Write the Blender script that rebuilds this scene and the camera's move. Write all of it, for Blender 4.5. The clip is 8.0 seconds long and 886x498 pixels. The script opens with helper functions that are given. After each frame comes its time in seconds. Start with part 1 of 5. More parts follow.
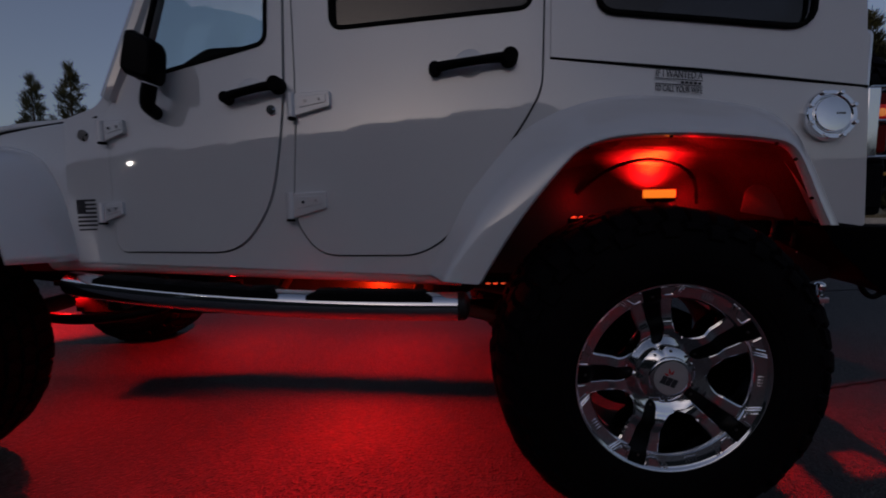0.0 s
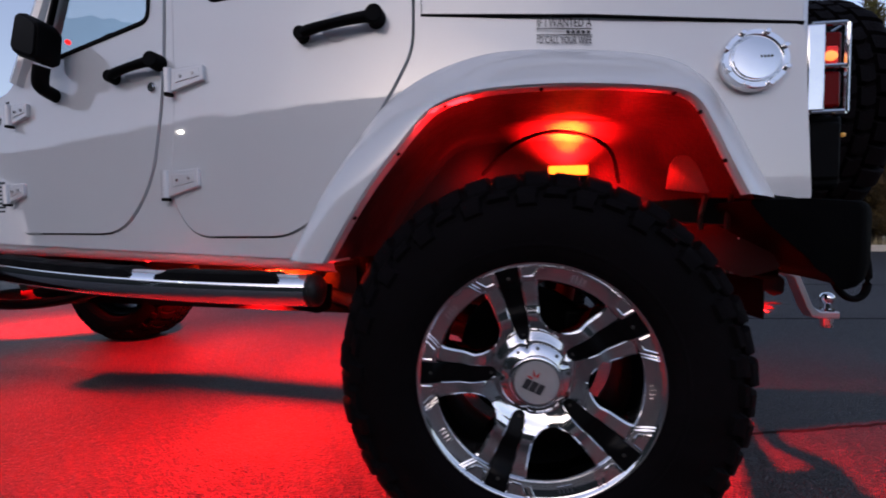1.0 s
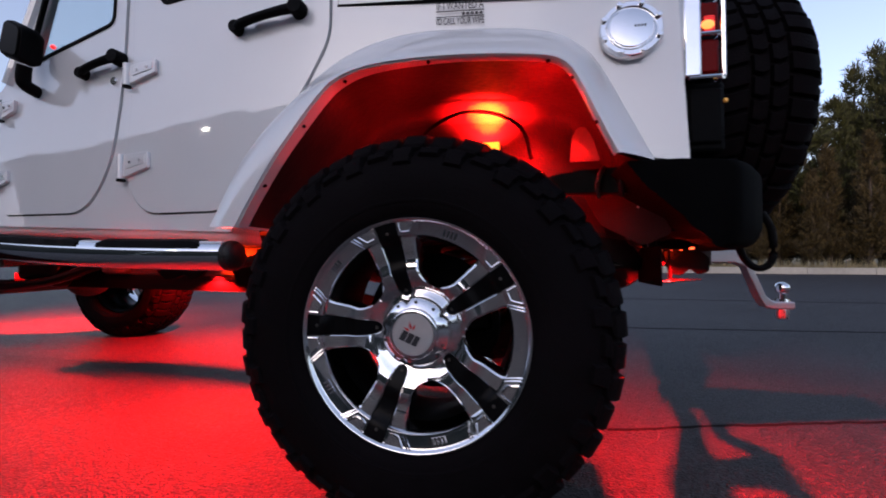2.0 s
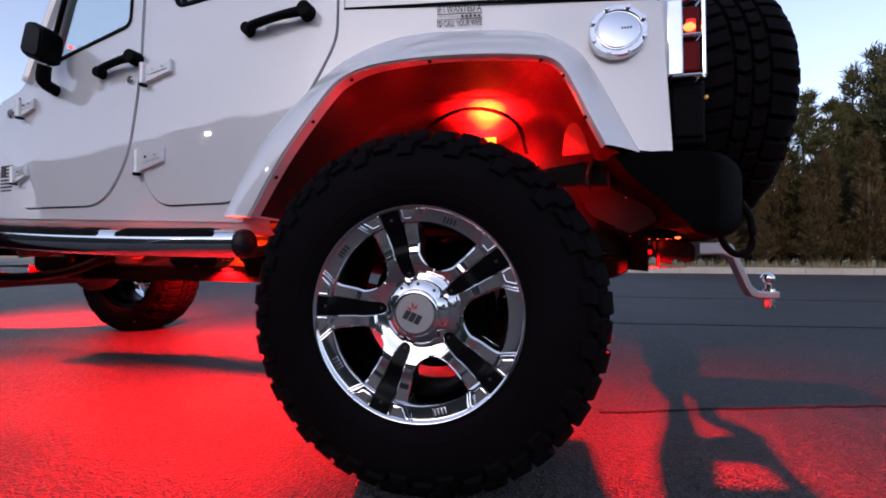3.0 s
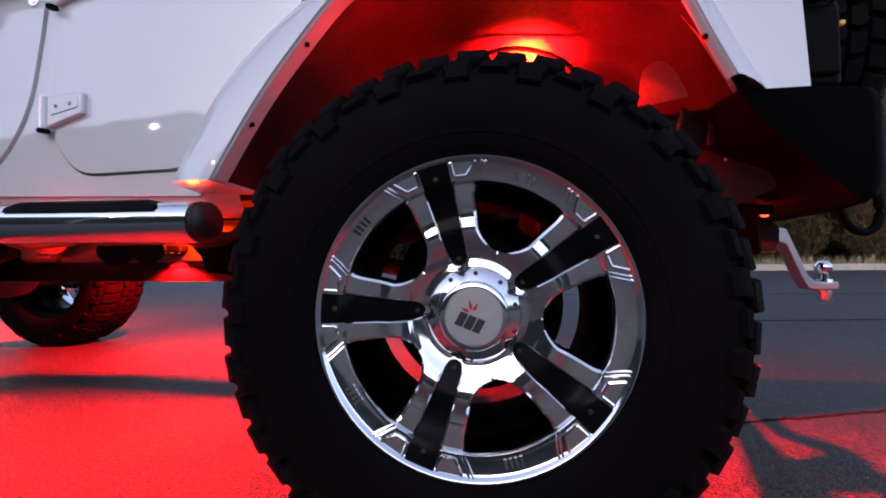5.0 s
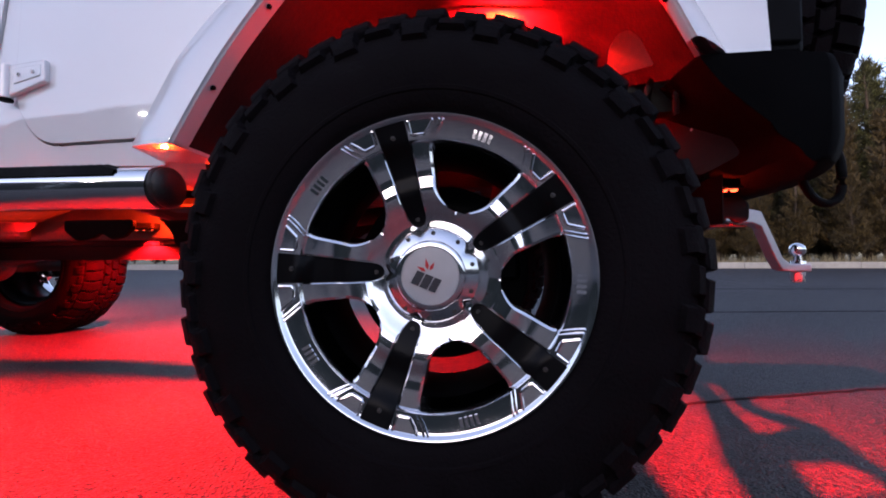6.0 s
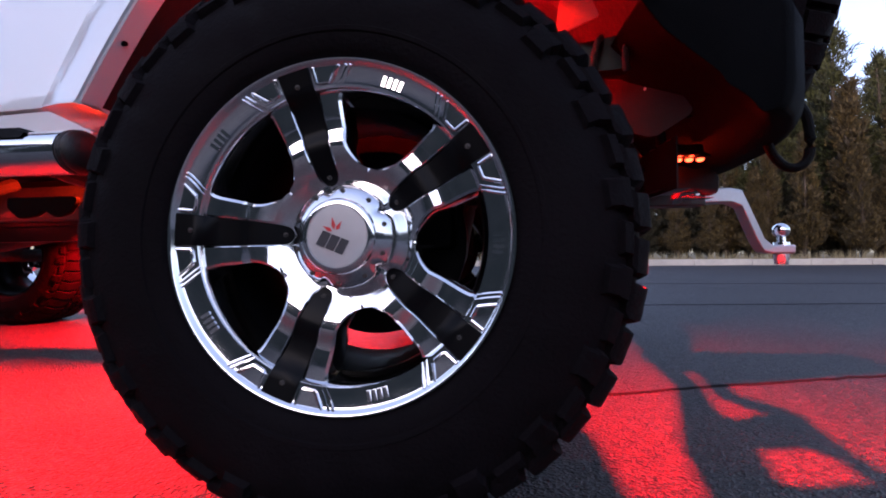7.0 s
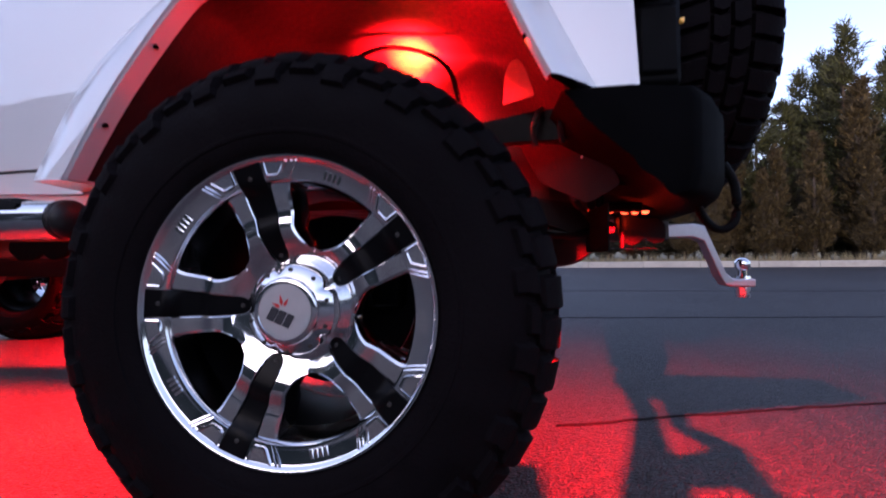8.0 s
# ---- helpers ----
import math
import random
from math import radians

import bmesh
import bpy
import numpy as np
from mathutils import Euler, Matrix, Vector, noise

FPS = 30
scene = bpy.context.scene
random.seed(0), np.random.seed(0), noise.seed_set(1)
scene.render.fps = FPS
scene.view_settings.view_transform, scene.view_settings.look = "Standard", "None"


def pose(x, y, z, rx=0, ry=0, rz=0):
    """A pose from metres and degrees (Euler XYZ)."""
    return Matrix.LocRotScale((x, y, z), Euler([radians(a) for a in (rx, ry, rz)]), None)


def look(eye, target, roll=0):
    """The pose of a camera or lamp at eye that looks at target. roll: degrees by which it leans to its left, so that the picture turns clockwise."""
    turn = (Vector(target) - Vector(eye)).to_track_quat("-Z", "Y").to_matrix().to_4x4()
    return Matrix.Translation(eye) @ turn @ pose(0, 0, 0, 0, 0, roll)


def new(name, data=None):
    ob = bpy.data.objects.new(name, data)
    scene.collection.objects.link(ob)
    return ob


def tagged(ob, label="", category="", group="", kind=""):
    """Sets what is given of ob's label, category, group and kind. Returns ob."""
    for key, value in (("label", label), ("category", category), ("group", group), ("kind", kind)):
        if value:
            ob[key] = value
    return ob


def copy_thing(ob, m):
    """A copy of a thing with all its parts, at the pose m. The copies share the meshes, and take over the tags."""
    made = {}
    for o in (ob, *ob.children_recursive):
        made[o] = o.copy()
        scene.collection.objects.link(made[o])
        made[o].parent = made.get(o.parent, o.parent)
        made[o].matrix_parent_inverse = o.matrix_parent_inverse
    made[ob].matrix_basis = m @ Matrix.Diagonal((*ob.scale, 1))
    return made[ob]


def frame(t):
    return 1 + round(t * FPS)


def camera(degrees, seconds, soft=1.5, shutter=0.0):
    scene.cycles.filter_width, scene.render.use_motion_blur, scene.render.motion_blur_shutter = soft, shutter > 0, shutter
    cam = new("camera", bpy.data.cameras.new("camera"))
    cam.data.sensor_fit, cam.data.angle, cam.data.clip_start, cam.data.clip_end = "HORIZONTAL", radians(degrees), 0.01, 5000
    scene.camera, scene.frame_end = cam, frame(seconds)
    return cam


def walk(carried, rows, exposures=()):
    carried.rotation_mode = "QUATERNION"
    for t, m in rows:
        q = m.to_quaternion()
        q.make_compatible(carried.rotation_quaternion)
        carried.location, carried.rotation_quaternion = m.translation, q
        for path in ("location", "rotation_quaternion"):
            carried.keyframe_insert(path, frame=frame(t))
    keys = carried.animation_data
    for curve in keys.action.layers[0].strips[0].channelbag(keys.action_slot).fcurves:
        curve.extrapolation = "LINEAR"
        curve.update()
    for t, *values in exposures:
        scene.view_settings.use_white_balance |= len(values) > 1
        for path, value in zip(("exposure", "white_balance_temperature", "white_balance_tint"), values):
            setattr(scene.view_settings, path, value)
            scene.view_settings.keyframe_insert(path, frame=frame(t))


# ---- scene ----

# ------------------------------------------------------------------ camera
cam = camera(97.2, 8.0, soft=1.8, shutter=0.4)
PATH = [  # seconds, x, y, z, yaw, pitch, roll
    (0.0, -0.600, -1.048, 0.898, 0.90, -5.60, -0.84),
    (0.5, -0.366, -0.930, 0.810, 3.49, -2.63, -0.75),
    (1.0, -0.089, -0.876, 0.757, 7.64, -2.02, -0.28),
    (1.5, 0.111, -0.842, 0.674, 10.38, 0.08, 0.00),
    (2.0, 0.237, -0.872, 0.607, 11.07, 1.33, 0.14),
    (2.2, 0.280, -0.880, 0.591, 11.21, 1.49, 0.18),
    (3.5, 0.159, -0.962, 0.566, 10.56, 1.47, 0.26),
    (4.0, 0.043, -0.809, 0.585, 9.15, 1.66, 0.24),
    (5.3, 0.016, -0.647, 0.509, 5.20, 1.68, -0.43),
    (5.5, 0.035, -0.638, 0.501, 4.99, 1.59, -0.32),
    (6.0, 0.077, -0.648, 0.462, 5.06, 1.48, -0.28),
    (6.5, 0.135, -0.598, 0.436, 5.13, 1.50, -0.43),
    (7.0, 0.218, -0.579, 0.402, 5.96, 1.26, -0.38),
    (7.5, 0.264, -0.581, 0.417, 5.30, 1.28, -0.65),
    (8.0, 0.347, -0.640, 0.526, 6.96, 1.14, -0.40),
]
EXPOSURES = [(0.0, -2.58, 6300, 14), (0.3, -1.72, 6360, 14), (0.5, -1.22, 6400, 14), (0.8, -0.76, 6450, 14), (1.0, -0.60, 6500, 14), (1.5, -0.46, 6560, 14), (2.0, -0.34, 6580, 14), (3.5, -0.05, 6480, 14), (4.5, 0.04, 6430, 15), (6.0, 0.17, 6300, 18), (6.5, 0.20, 6200, 20), (7.0, 0.36, 6150, 20), (7.5, 0.40, 6100, 21), (8.0, 0.18, 6020, 22)]
walk(cam, [(t, pose(x, y, z, 90 + pitch, 0, yaw) @ pose(0, 0, 0, 0, 0, roll)) for t, x, y, z, yaw, pitch, roll in PATH], EXPOSURES)

# ------------------------------------------------------------------ sky and sun
SUN_EL, SUN_AZ = 12.0, 200.0  # degrees; azimuth clockwise from +y
world = bpy.data.worlds.new("dusk")
scene.world = world
world.use_nodes = True
wn, wl = world.node_tree.nodes, world.node_tree.links
sky = wn.new("ShaderNodeTexSky")
sky.sky_type, sky.sun_disc = "NISHITA", False
sky.sun_elevation, sky.sun_rotation = radians(SUN_EL), radians(SUN_AZ)
sky.air_density, sky.dust_density, sky.ozone_density = 1.0, 2.2, 2.0
pale = wn.new("ShaderNodeHueSaturation")
pale.inputs["Saturation"].default_value = 0.80
tint = wn.new("ShaderNodeMix")
tint.data_type, tint.blend_type = "RGBA", "MULTIPLY"
tint.inputs[0].default_value = 1.0
tint.inputs[7].default_value = (1.035, 0.965, 1.025, 1)
wl.new(sky.outputs[0], pale.inputs["Color"])
wl.new(pale.outputs[0], tint.inputs[6])
wl.new(tint.outputs[2], wn["Background"].inputs[0])
wn["Background"].inputs[1].default_value = 0.44
sun = new("sun", bpy.data.lights.new("sun", "SUN"))
sun.data.energy, sun.data.angle, sun.data.color = 0.15, radians(40), (1.0, 0.96, 0.94)
sa, se = radians(SUN_AZ), radians(SUN_EL + 12)
sun.matrix_world = look((20 * math.sin(sa) * math.cos(se), 20 * math.cos(sa) * math.cos(se), 20 * math.sin(se)), (0, 0, 0))

RED = (1.0, 0.0035, 0.0035)
# green mixed in so that overexposed red cores turn yellow
AMBER_RED = (1.0, 0.050, 0.003)
ORANGE = (1.0, 0.026, 0.002)  # stands in for overexposed red: bright cores turn orange


def red_lamp(x, y, z, watts, radius, cone, aim, hue):
    """Red light of a rock light pod; cone and outward aim in degrees for pods that shine down only."""
    lamp = new("rock_light_glow", bpy.data.lights.new("rock_light_glow", "SPOT" if cone else "POINT"))
    lamp.data.energy, lamp.data.color, lamp.data.shadow_soft_size = watts, hue, radius
    if cone:
        lamp.data.spot_size, lamp.data.spot_blend = radians(cone), 1.0 if aim > 90 or cone < 60 else 0.6 if cone < 130 else 0.35
        lamp.rotation_euler.x = radians(aim)
    lamp.location = (x, y, z)
    return lamp


def rail_y(x):
    """Chassis rails run parallel to the flank ahead of the rear wheel."""
    return 0.56 + 0.085 * max(0.0, -0.6 - x)


# rock lights: x, y, z of the pod under the car, watts, lamp offset in z, radius, cone, aim, colour
ROCK_LIGHTS = [
    (0.14, 0.335, 0.925, 430.0, 0.040, 0.012, 118, 150, RED),    # rear wheel well, behind the tyre, aimed up
    # next three: unseen pods added as fill for flap, liner and inner panel
    (0.27, 0.345, 0.850, 17.0, 0.085, 0.012, 0, 0, RED),
    (-0.13, 0.345, 0.850, 2.5, 0.080, 0.012, 0, 0, RED),
    (0.34, 0.345, 0.655, 2.2, 0.040, 0.012, 0, 0, RED),       # low behind the tyre
    (0.67, 0.370, 0.640, 300.0, -0.035, 0.0022, 164, 0, RED),   # behind the rear axle
    (0.725, 0.440, 0.650, 0.5, -0.030, 0.010, 0, 0, ORANGE),    # beside the hitch
    (-0.440, 0.300, 0.655, 0.12, -0.020, 0.010, 0, 0, RED),      # ahead of the rear tyre
    (-1.00, rail_y(-1.00) - 0.068, 0.568, 600.0, -0.035, 0.010, 136, 0, RED),   # on the near rail's outer side
    (-1.90, rail_y(-1.90) - 0.064, 0.572, 640.0, -0.035, 0.010, 136, 0, RED),
    (-2.30, rail_y(-2.30) - 0.064, 0.600, 260.0, -0.035, 0.010, 136, 0, RED),
    (-0.90, rail_y(-0.90) - 0.11, 0.640, 30.0, -0.035, 0.010, 0, 0, ORANGE),      # added fill, lights the rail plate
    (-1.00, 1.505, 0.690, 640.0, -0.035, 0.012, 142, 0, RED),   # on the far rail's outer side
    (-1.95, 1.600, 0.740, 1000.0, -0.035, 0.012, 142, 0, RED),
    (-4.10, 2.000, 0.640, 1000.0, -0.035, 0.015, 130, 26, RED),
    (-2.60, 0.330, 1.060, 22.0, -0.035, 0.02, 0, 0, RED),       # front wheel well
    (-1.50, rail_y(-1.50) - 0.125, 0.605, 1.2, -0.030, 0.010, 0, 0, RED),  # added fill, lights the mount plate
]
for lx, ly, lz, watts, dz, radius, cone, aim, hue in ROCK_LIGHTS:
    red_lamp(lx, ly, lz + dz, watts, radius, cone, aim, hue)
# added narrow spots: hot patches under three pods and in the wheel well
for lx, ly, lz, watts in ((-1.00, rail_y(-1.00) - 0.068, 0.533, 60.0), (-1.90, rail_y(-1.90) - 0.064, 0.537, 65.0), (-1.95, 1.600, 0.705, 170.0)):
    red_lamp(lx, ly, lz, watts, 0.008, 56, 0, ORANGE)
red_lamp(0.14, 0.335, 0.965, 560.0, 0.010, 62, 150, AMBER_RED)

# ------------------------------------------------------------------ materials


def material(name, color, rough=0.5, metal=0.0, coat=0.0, spec=0.5):
    m = bpy.data.materials.new(name)
    m.use_nodes = True
    b = m.node_tree.nodes["Principled BSDF"]
    b.inputs["Base Color"].default_value = (*color, 1)
    b.inputs["Roughness"].default_value, b.inputs["Metallic"].default_value = rough, metal
    b.inputs["Coat Weight"].default_value, b.inputs["Specular IOR Level"].default_value = coat, spec
    b.inputs["Coat Roughness"].default_value = 0.03
    return m


def noisy(m, scale, low, high, detail=6.0, second=0.0, rough=None, bump=0.0, bump_scale=None):
    """Two-scale colour variation, roughness variation and fine relief on a material."""
    n, l = m.node_tree.nodes, m.node_tree.links
    b = n["Principled BSDF"]
    co = n.new("ShaderNodeTexCoord")
    a = n.new("ShaderNodeTexNoise")
    a.inputs["Scale"].default_value, a.inputs["Detail"].default_value = scale, detail
    l.new(co.outputs["Object"], a.inputs["Vector"])
    ramp = n.new("ShaderNodeMix")
    ramp.data_type = "RGBA"
    ramp.inputs[6].default_value, ramp.inputs[7].default_value = (*low, 1), (*high, 1)
    factor = a.outputs["Fac"]
    if second:
        c = n.new("ShaderNodeTexNoise")
        c.inputs["Scale"].default_value, c.inputs["Detail"].default_value = second, 3
        l.new(co.outputs["Object"], c.inputs["Vector"])
        mul = n.new("ShaderNodeMath")
        mul.operation = "MULTIPLY_ADD"
        l.new(c.outputs["Fac"], mul.inputs[0])
        mul.inputs[1].default_value = 0.9
        sub = n.new("ShaderNodeMath")
        sub.operation = "SUBTRACT"
        l.new(a.outputs["Fac"], sub.inputs[0])
        sub.inputs[1].default_value = 0.45
        l.new(sub.outputs[0], mul.inputs[2])
        factor = mul.outputs[0]
    l.new(factor, ramp.inputs[0])
    l.new(ramp.outputs[2], b.inputs["Base Color"])
    if rough:
        mr = n.new("ShaderNodeMapRange")
        mr.inputs[1].default_value, mr.inputs[2].default_value = 0.3, 0.7
        mr.inputs[3].default_value, mr.inputs[4].default_value = rough
        l.new(a.outputs["Fac"], mr.inputs[0])
        l.new(mr.outputs[0], b.inputs["Roughness"])
    if bump:
        d = n.new("ShaderNodeTexNoise")
        d.inputs["Scale"].default_value, d.inputs["Detail"].default_value = bump_scale or scale * 4, 4
        l.new(co.outputs["Object"], d.inputs["Vector"])
        bp = n.new("ShaderNodeBump")
        bp.inputs["Strength"].default_value, bp.inputs["Distance"].default_value = min(1.0, bump), 0.004
        l.new(d.outputs["Fac"], bp.inputs["Height"])
        l.new(bp.outputs[0], b.inputs["Normal"])
    return m


PAINT = noisy(material("white_paint", (0.76, 0.77, 0.78), 0.32, coat=1.0), 3.0, (0.76, 0.77, 0.785), (0.83, 0.835, 0.84), second=0.7)
PAINT.node_tree.nodes["Principled BSDF"].inputs["Coat IOR"].default_value = 1.85


def tilt_coat(m):
    """Tilts the clear coat's normal along x to shift the mirrored bank; panels stay flat."""
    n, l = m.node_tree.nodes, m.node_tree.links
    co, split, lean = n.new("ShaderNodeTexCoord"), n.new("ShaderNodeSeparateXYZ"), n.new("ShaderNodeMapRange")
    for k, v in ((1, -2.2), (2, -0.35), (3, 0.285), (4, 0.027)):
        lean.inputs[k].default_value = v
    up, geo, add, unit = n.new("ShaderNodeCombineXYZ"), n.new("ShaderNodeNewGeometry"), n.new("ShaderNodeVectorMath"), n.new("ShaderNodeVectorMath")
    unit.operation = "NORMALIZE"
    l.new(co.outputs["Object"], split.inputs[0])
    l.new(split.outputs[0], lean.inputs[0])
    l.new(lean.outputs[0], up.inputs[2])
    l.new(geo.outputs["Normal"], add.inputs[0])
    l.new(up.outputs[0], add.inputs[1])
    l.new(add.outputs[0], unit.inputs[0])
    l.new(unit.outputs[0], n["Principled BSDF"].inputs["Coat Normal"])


tilt_coat(PAINT)
CHROME = noisy(material("chrome", (0.86, 0.87, 0.88), 0.07, 1.0), 40.0, (0.80, 0.81, 0.82), (0.9, 0.9, 0.91), second=6.0, rough=(0.05, 0.13))
BRUSHED = noisy(material("satin_metal", (0.6, 0.6, 0.62), 0.3, 1.0), 60.0, (0.5, 0.5, 0.52), (0.68, 0.68, 0.7), second=8.0, rough=(0.22, 0.4))
GLOSS_BLACK = noisy(material("black_enamel", (0.003, 0.003, 0.0035), 0.35, spec=0.10), 30.0, (0.0015, 0.0015, 0.002), (0.004, 0.004, 0.0045), second=4.0)
RUBBER = noisy(material("tyre_rubber", (0.005, 0.005, 0.006), 0.85, spec=0.05), 22.0, (0.0020, 0.0014, 0.0017), (0.0068, 0.0052, 0.0064), second=5.0, rough=(0.62, 0.9), bump=0.5, bump_scale=160.0)
PLASTIC = noisy(material("black_plastic", (0.005, 0.005, 0.006), 0.6, spec=0.06), 18.0, (0.0018, 0.0018, 0.002), (0.0045, 0.0045, 0.005), second=3.0, rough=(0.5, 0.75), bump=0.35, bump_scale=500.0)
BUMPER_BLACK = noisy(material("bumper_plastic", (0.003, 0.003, 0.0035), 0.75, spec=0.02), 18.0, (0.0012, 0.0012, 0.0014), (0.003, 0.003, 0.0034), second=3.0, bump=0.35, bump_scale=500.0)
CAP_RUBBER = noisy(material("step_rubber", (0.014, 0.013, 0.013), 0.45, spec=0.3), 18.0, (0.010, 0.009, 0.009), (0.018, 0.016, 0.016), second=3.0, bump=0.3, bump_scale=300.0)
DARK = material("shadow_gap_black", (0.006, 0.006, 0.006), 0.8)
LINER = noisy(material("wheelhouse_liner", (0.10, 0.10, 0.10), 0.55, spec=0.15), 9.0, (0.012, 0.012, 0.012), (0.034, 0.032, 0.031), second=2.0, rough=(0.4, 0.7), bump=0.4, bump_scale=60.0)
FLAP = noisy(material("grey_liner_plastic", (0.2, 0.2, 0.2), 0.5, spec=0.3), 12.0, (0.026, 0.024, 0.023), (0.048, 0.045, 0.043), second=3.0, bump=0.2, bump_scale=60.0)
BAR = noisy(material("brushed_draw_bar", (0.52, 0.52, 0.54), 0.42, 0.9), 90.0, (0.47, 0.47, 0.49), (0.56, 0.56, 0.58), second=9.0)
PANEL = noisy(material("primed_panel", (0.12, 0.12, 0.12), 0.7, spec=0.1), 9.0, (0.010, 0.009, 0.009), (0.019, 0.017, 0.017), second=2.0, bump=0.3, bump_scale=60.0)
STEEL = noisy(material("chassis_steel", (0.04, 0.038, 0.036), 0.5, spec=0.3), 14.0, (0.02, 0.02, 0.02), (0.06, 0.052, 0.046), second=3.0, rough=(0.35, 0.7), bump=0.4, bump_scale=70.0)
MUFFLER = noisy(material("dull_exhaust_steel", (0.05, 0.048, 0.045), 0.6, spec=0.15), 12.0, (0.008, 0.007, 0.007), (0.020, 0.018, 0.016), second=3.0, rough=(0.45, 0.7))
LAMP_RED = material("red_lens", (0.16, 0.002, 0.002), 0.25, spec=0.08)
DECAL = material("black_decal", (0.03, 0.03, 0.035), 0.5)
CABIN = noisy(material("cabin_cloth", (0.03, 0.03, 0.033), 0.85), 20.0, (0.02, 0.02, 0.022), (0.04, 0.04, 0.043))
PLATE_GREY = noisy(material("cap_plate", (0.55, 0.54, 0.54), 0.35, 0.4), 50.0, (0.5, 0.49, 0.49), (0.6, 0.59, 0.59))
CAP_RED = material("red_mark", (0.55, 0.03, 0.03), 0.4)


def glowing(name, color, strength):
    m = material(name, color, 0.3)
    b = m.node_tree.nodes["Principled BSDF"]
    b.inputs["Emission Color"].default_value, b.inputs["Emission Strength"].default_value = (*color, 1), strength
    return m


LED = glowing("red_led", (1.0, 0.10, 0.03), 5.0)
TAIL_GLOW = glowing("tail_reflector", (1.0, 0.022, 0.015), 0.5)
BULB = glowing("tail_bulb", (1.0, 0.30, 0.07), 2.2)
AMBER = glowing("amber_marker", (1.0, 0.55, 0.12), 0.12)
LENS = glowing("amber_lens", (1.0, 0.20, 0.012), 6.0)
DASH_LED = glowing("dash_led", (1.0, 0.02, 0.02), 3.0)
LAMP_GLOW = glowing("street_lamp_light", (1.0, 0.93, 0.8), 300.0)


def glass(name, tint, rough=0.0, ior=1.45):
    m = material(name, tint, rough)
    b = m.node_tree.nodes["Principled BSDF"]
    b.inputs["Transmission Weight"].default_value, b.inputs["IOR"].default_value = 1.0, ior
    return m


CLEAR = glass("side_glass", (0.74, 0.80, 0.80))
SCREEN = glass("windscreen_glass", (0.74, 0.82, 0.84), ior=1.04)
TINTED = glass("privacy_glass", (0.10, 0.10, 0.11))


def asphalt_material():
    m = material("asphalt", (0.05, 0.05, 0.052), 0.6, spec=0.22)
    n, l = m.node_tree.nodes, m.node_tree.links
    b = n["Principled BSDF"]
    co = n.new("ShaderNodeTexCoord")
    cells = n.new("ShaderNodeTexVoronoi")
    cells.inputs["Scale"].default_value = 145.0
    fine = n.new("ShaderNodeTexNoise")
    fine.inputs["Scale"].default_value, fine.inputs["Detail"].default_value = 70.0, 10
    broad = n.new("ShaderNodeTexNoise")
    broad.inputs["Scale"].default_value, broad.inputs["Detail"].default_value = 0.8, 5
    for t in (cells, fine, broad):
        l.new(co.outputs["Object"], t.inputs["Vector"])
    stone = n.new("ShaderNodeMix")
    stone.data_type = "RGBA"
    stone.inputs[6].default_value, stone.inputs[7].default_value = (0.0095, 0.0095, 0.0103, 1), (0.069, 0.067, 0.070, 1)
    l.new(fine.outputs["Fac"], stone.inputs[0])
    speck = n.new("ShaderNodeMix")
    speck.data_type, speck.blend_type = "RGBA", "MULTIPLY"
    speck.inputs[0].default_value = 1.0
    tone = n.new("ShaderNodeMapRange")
    tone.inputs[1].default_value, tone.inputs[2].default_value, tone.inputs[3].default_value, tone.inputs[4].default_value = 0.15, 0.85, 0.22, 1.95
    grey = n.new("ShaderNodeRGBToBW")
    l.new(cells.outputs["Color"], grey.inputs[0])
    l.new(grey.outputs[0], tone.inputs[0])
    l.new(stone.outputs[2], speck.inputs[6])
    l.new(tone.outputs[0], speck.inputs[7])
    wear = n.new("ShaderNodeMix")
    wear.data_type, wear.blend_type = "RGBA", "MULTIPLY"
    wear.inputs[0].default_value = 0.6
    l.new(speck.outputs[2], wear.inputs[6])
    shade = n.new("ShaderNodeMapRange")
    shade.inputs[1].default_value, shade.inputs[2].default_value, shade.inputs[3].default_value, shade.inputs[4].default_value = 0.36, 0.64, 0.5, 1.25
    stretch = n.new("ShaderNodeMapping")
    stretch.inputs["Scale"].default_value = (0.10, 0.75, 1.0)
    lanes = n.new("ShaderNodeTexNoise")
    lanes.inputs["Scale"].default_value, lanes.inputs["Detail"].default_value = 1.0, 4
    l.new(co.outputs["Object"], stretch.inputs[0])
    l.new(stretch.outputs[0], lanes.inputs["Vector"])
    both = n.new("ShaderNodeMath")
    both.operation = "ADD"
    l.new(broad.outputs["Fac"], both.inputs[0])
    l.new(lanes.outputs["Fac"], both.inputs[1])
    half = n.new("ShaderNodeMath")
    half.operation = "MULTIPLY"
    half.inputs[1].default_value = 0.5
    l.new(both.outputs[0], half.inputs[0])
    l.new(half.outputs[0], shade.inputs[0])
    l.new(shade.outputs[0], wear.inputs[7])
    l.new(wear.outputs[2], b.inputs["Base Color"])
    bp = n.new("ShaderNodeBump")
    bp.inputs["Strength"].default_value, bp.inputs["Distance"].default_value = 1.0, 0.006
    add = n.new("ShaderNodeMath")
    add.operation = "ADD"
    l.new(cells.outputs["Distance"], add.inputs[0])
    l.new(fine.outputs["Fac"], add.inputs[1])
    l.new(add.outputs[0], bp.inputs["Height"])
    l.new(bp.outputs[0], b.inputs["Normal"])
    glint = n.new("ShaderNodeMapRange")
    glint.inputs[1].default_value, glint.inputs[2].default_value, glint.inputs[3].default_value, glint.inputs[4].default_value = 0.1, 0.8, 0.28, 0.72
    l.new(grey.outputs[0], glint.inputs[0])
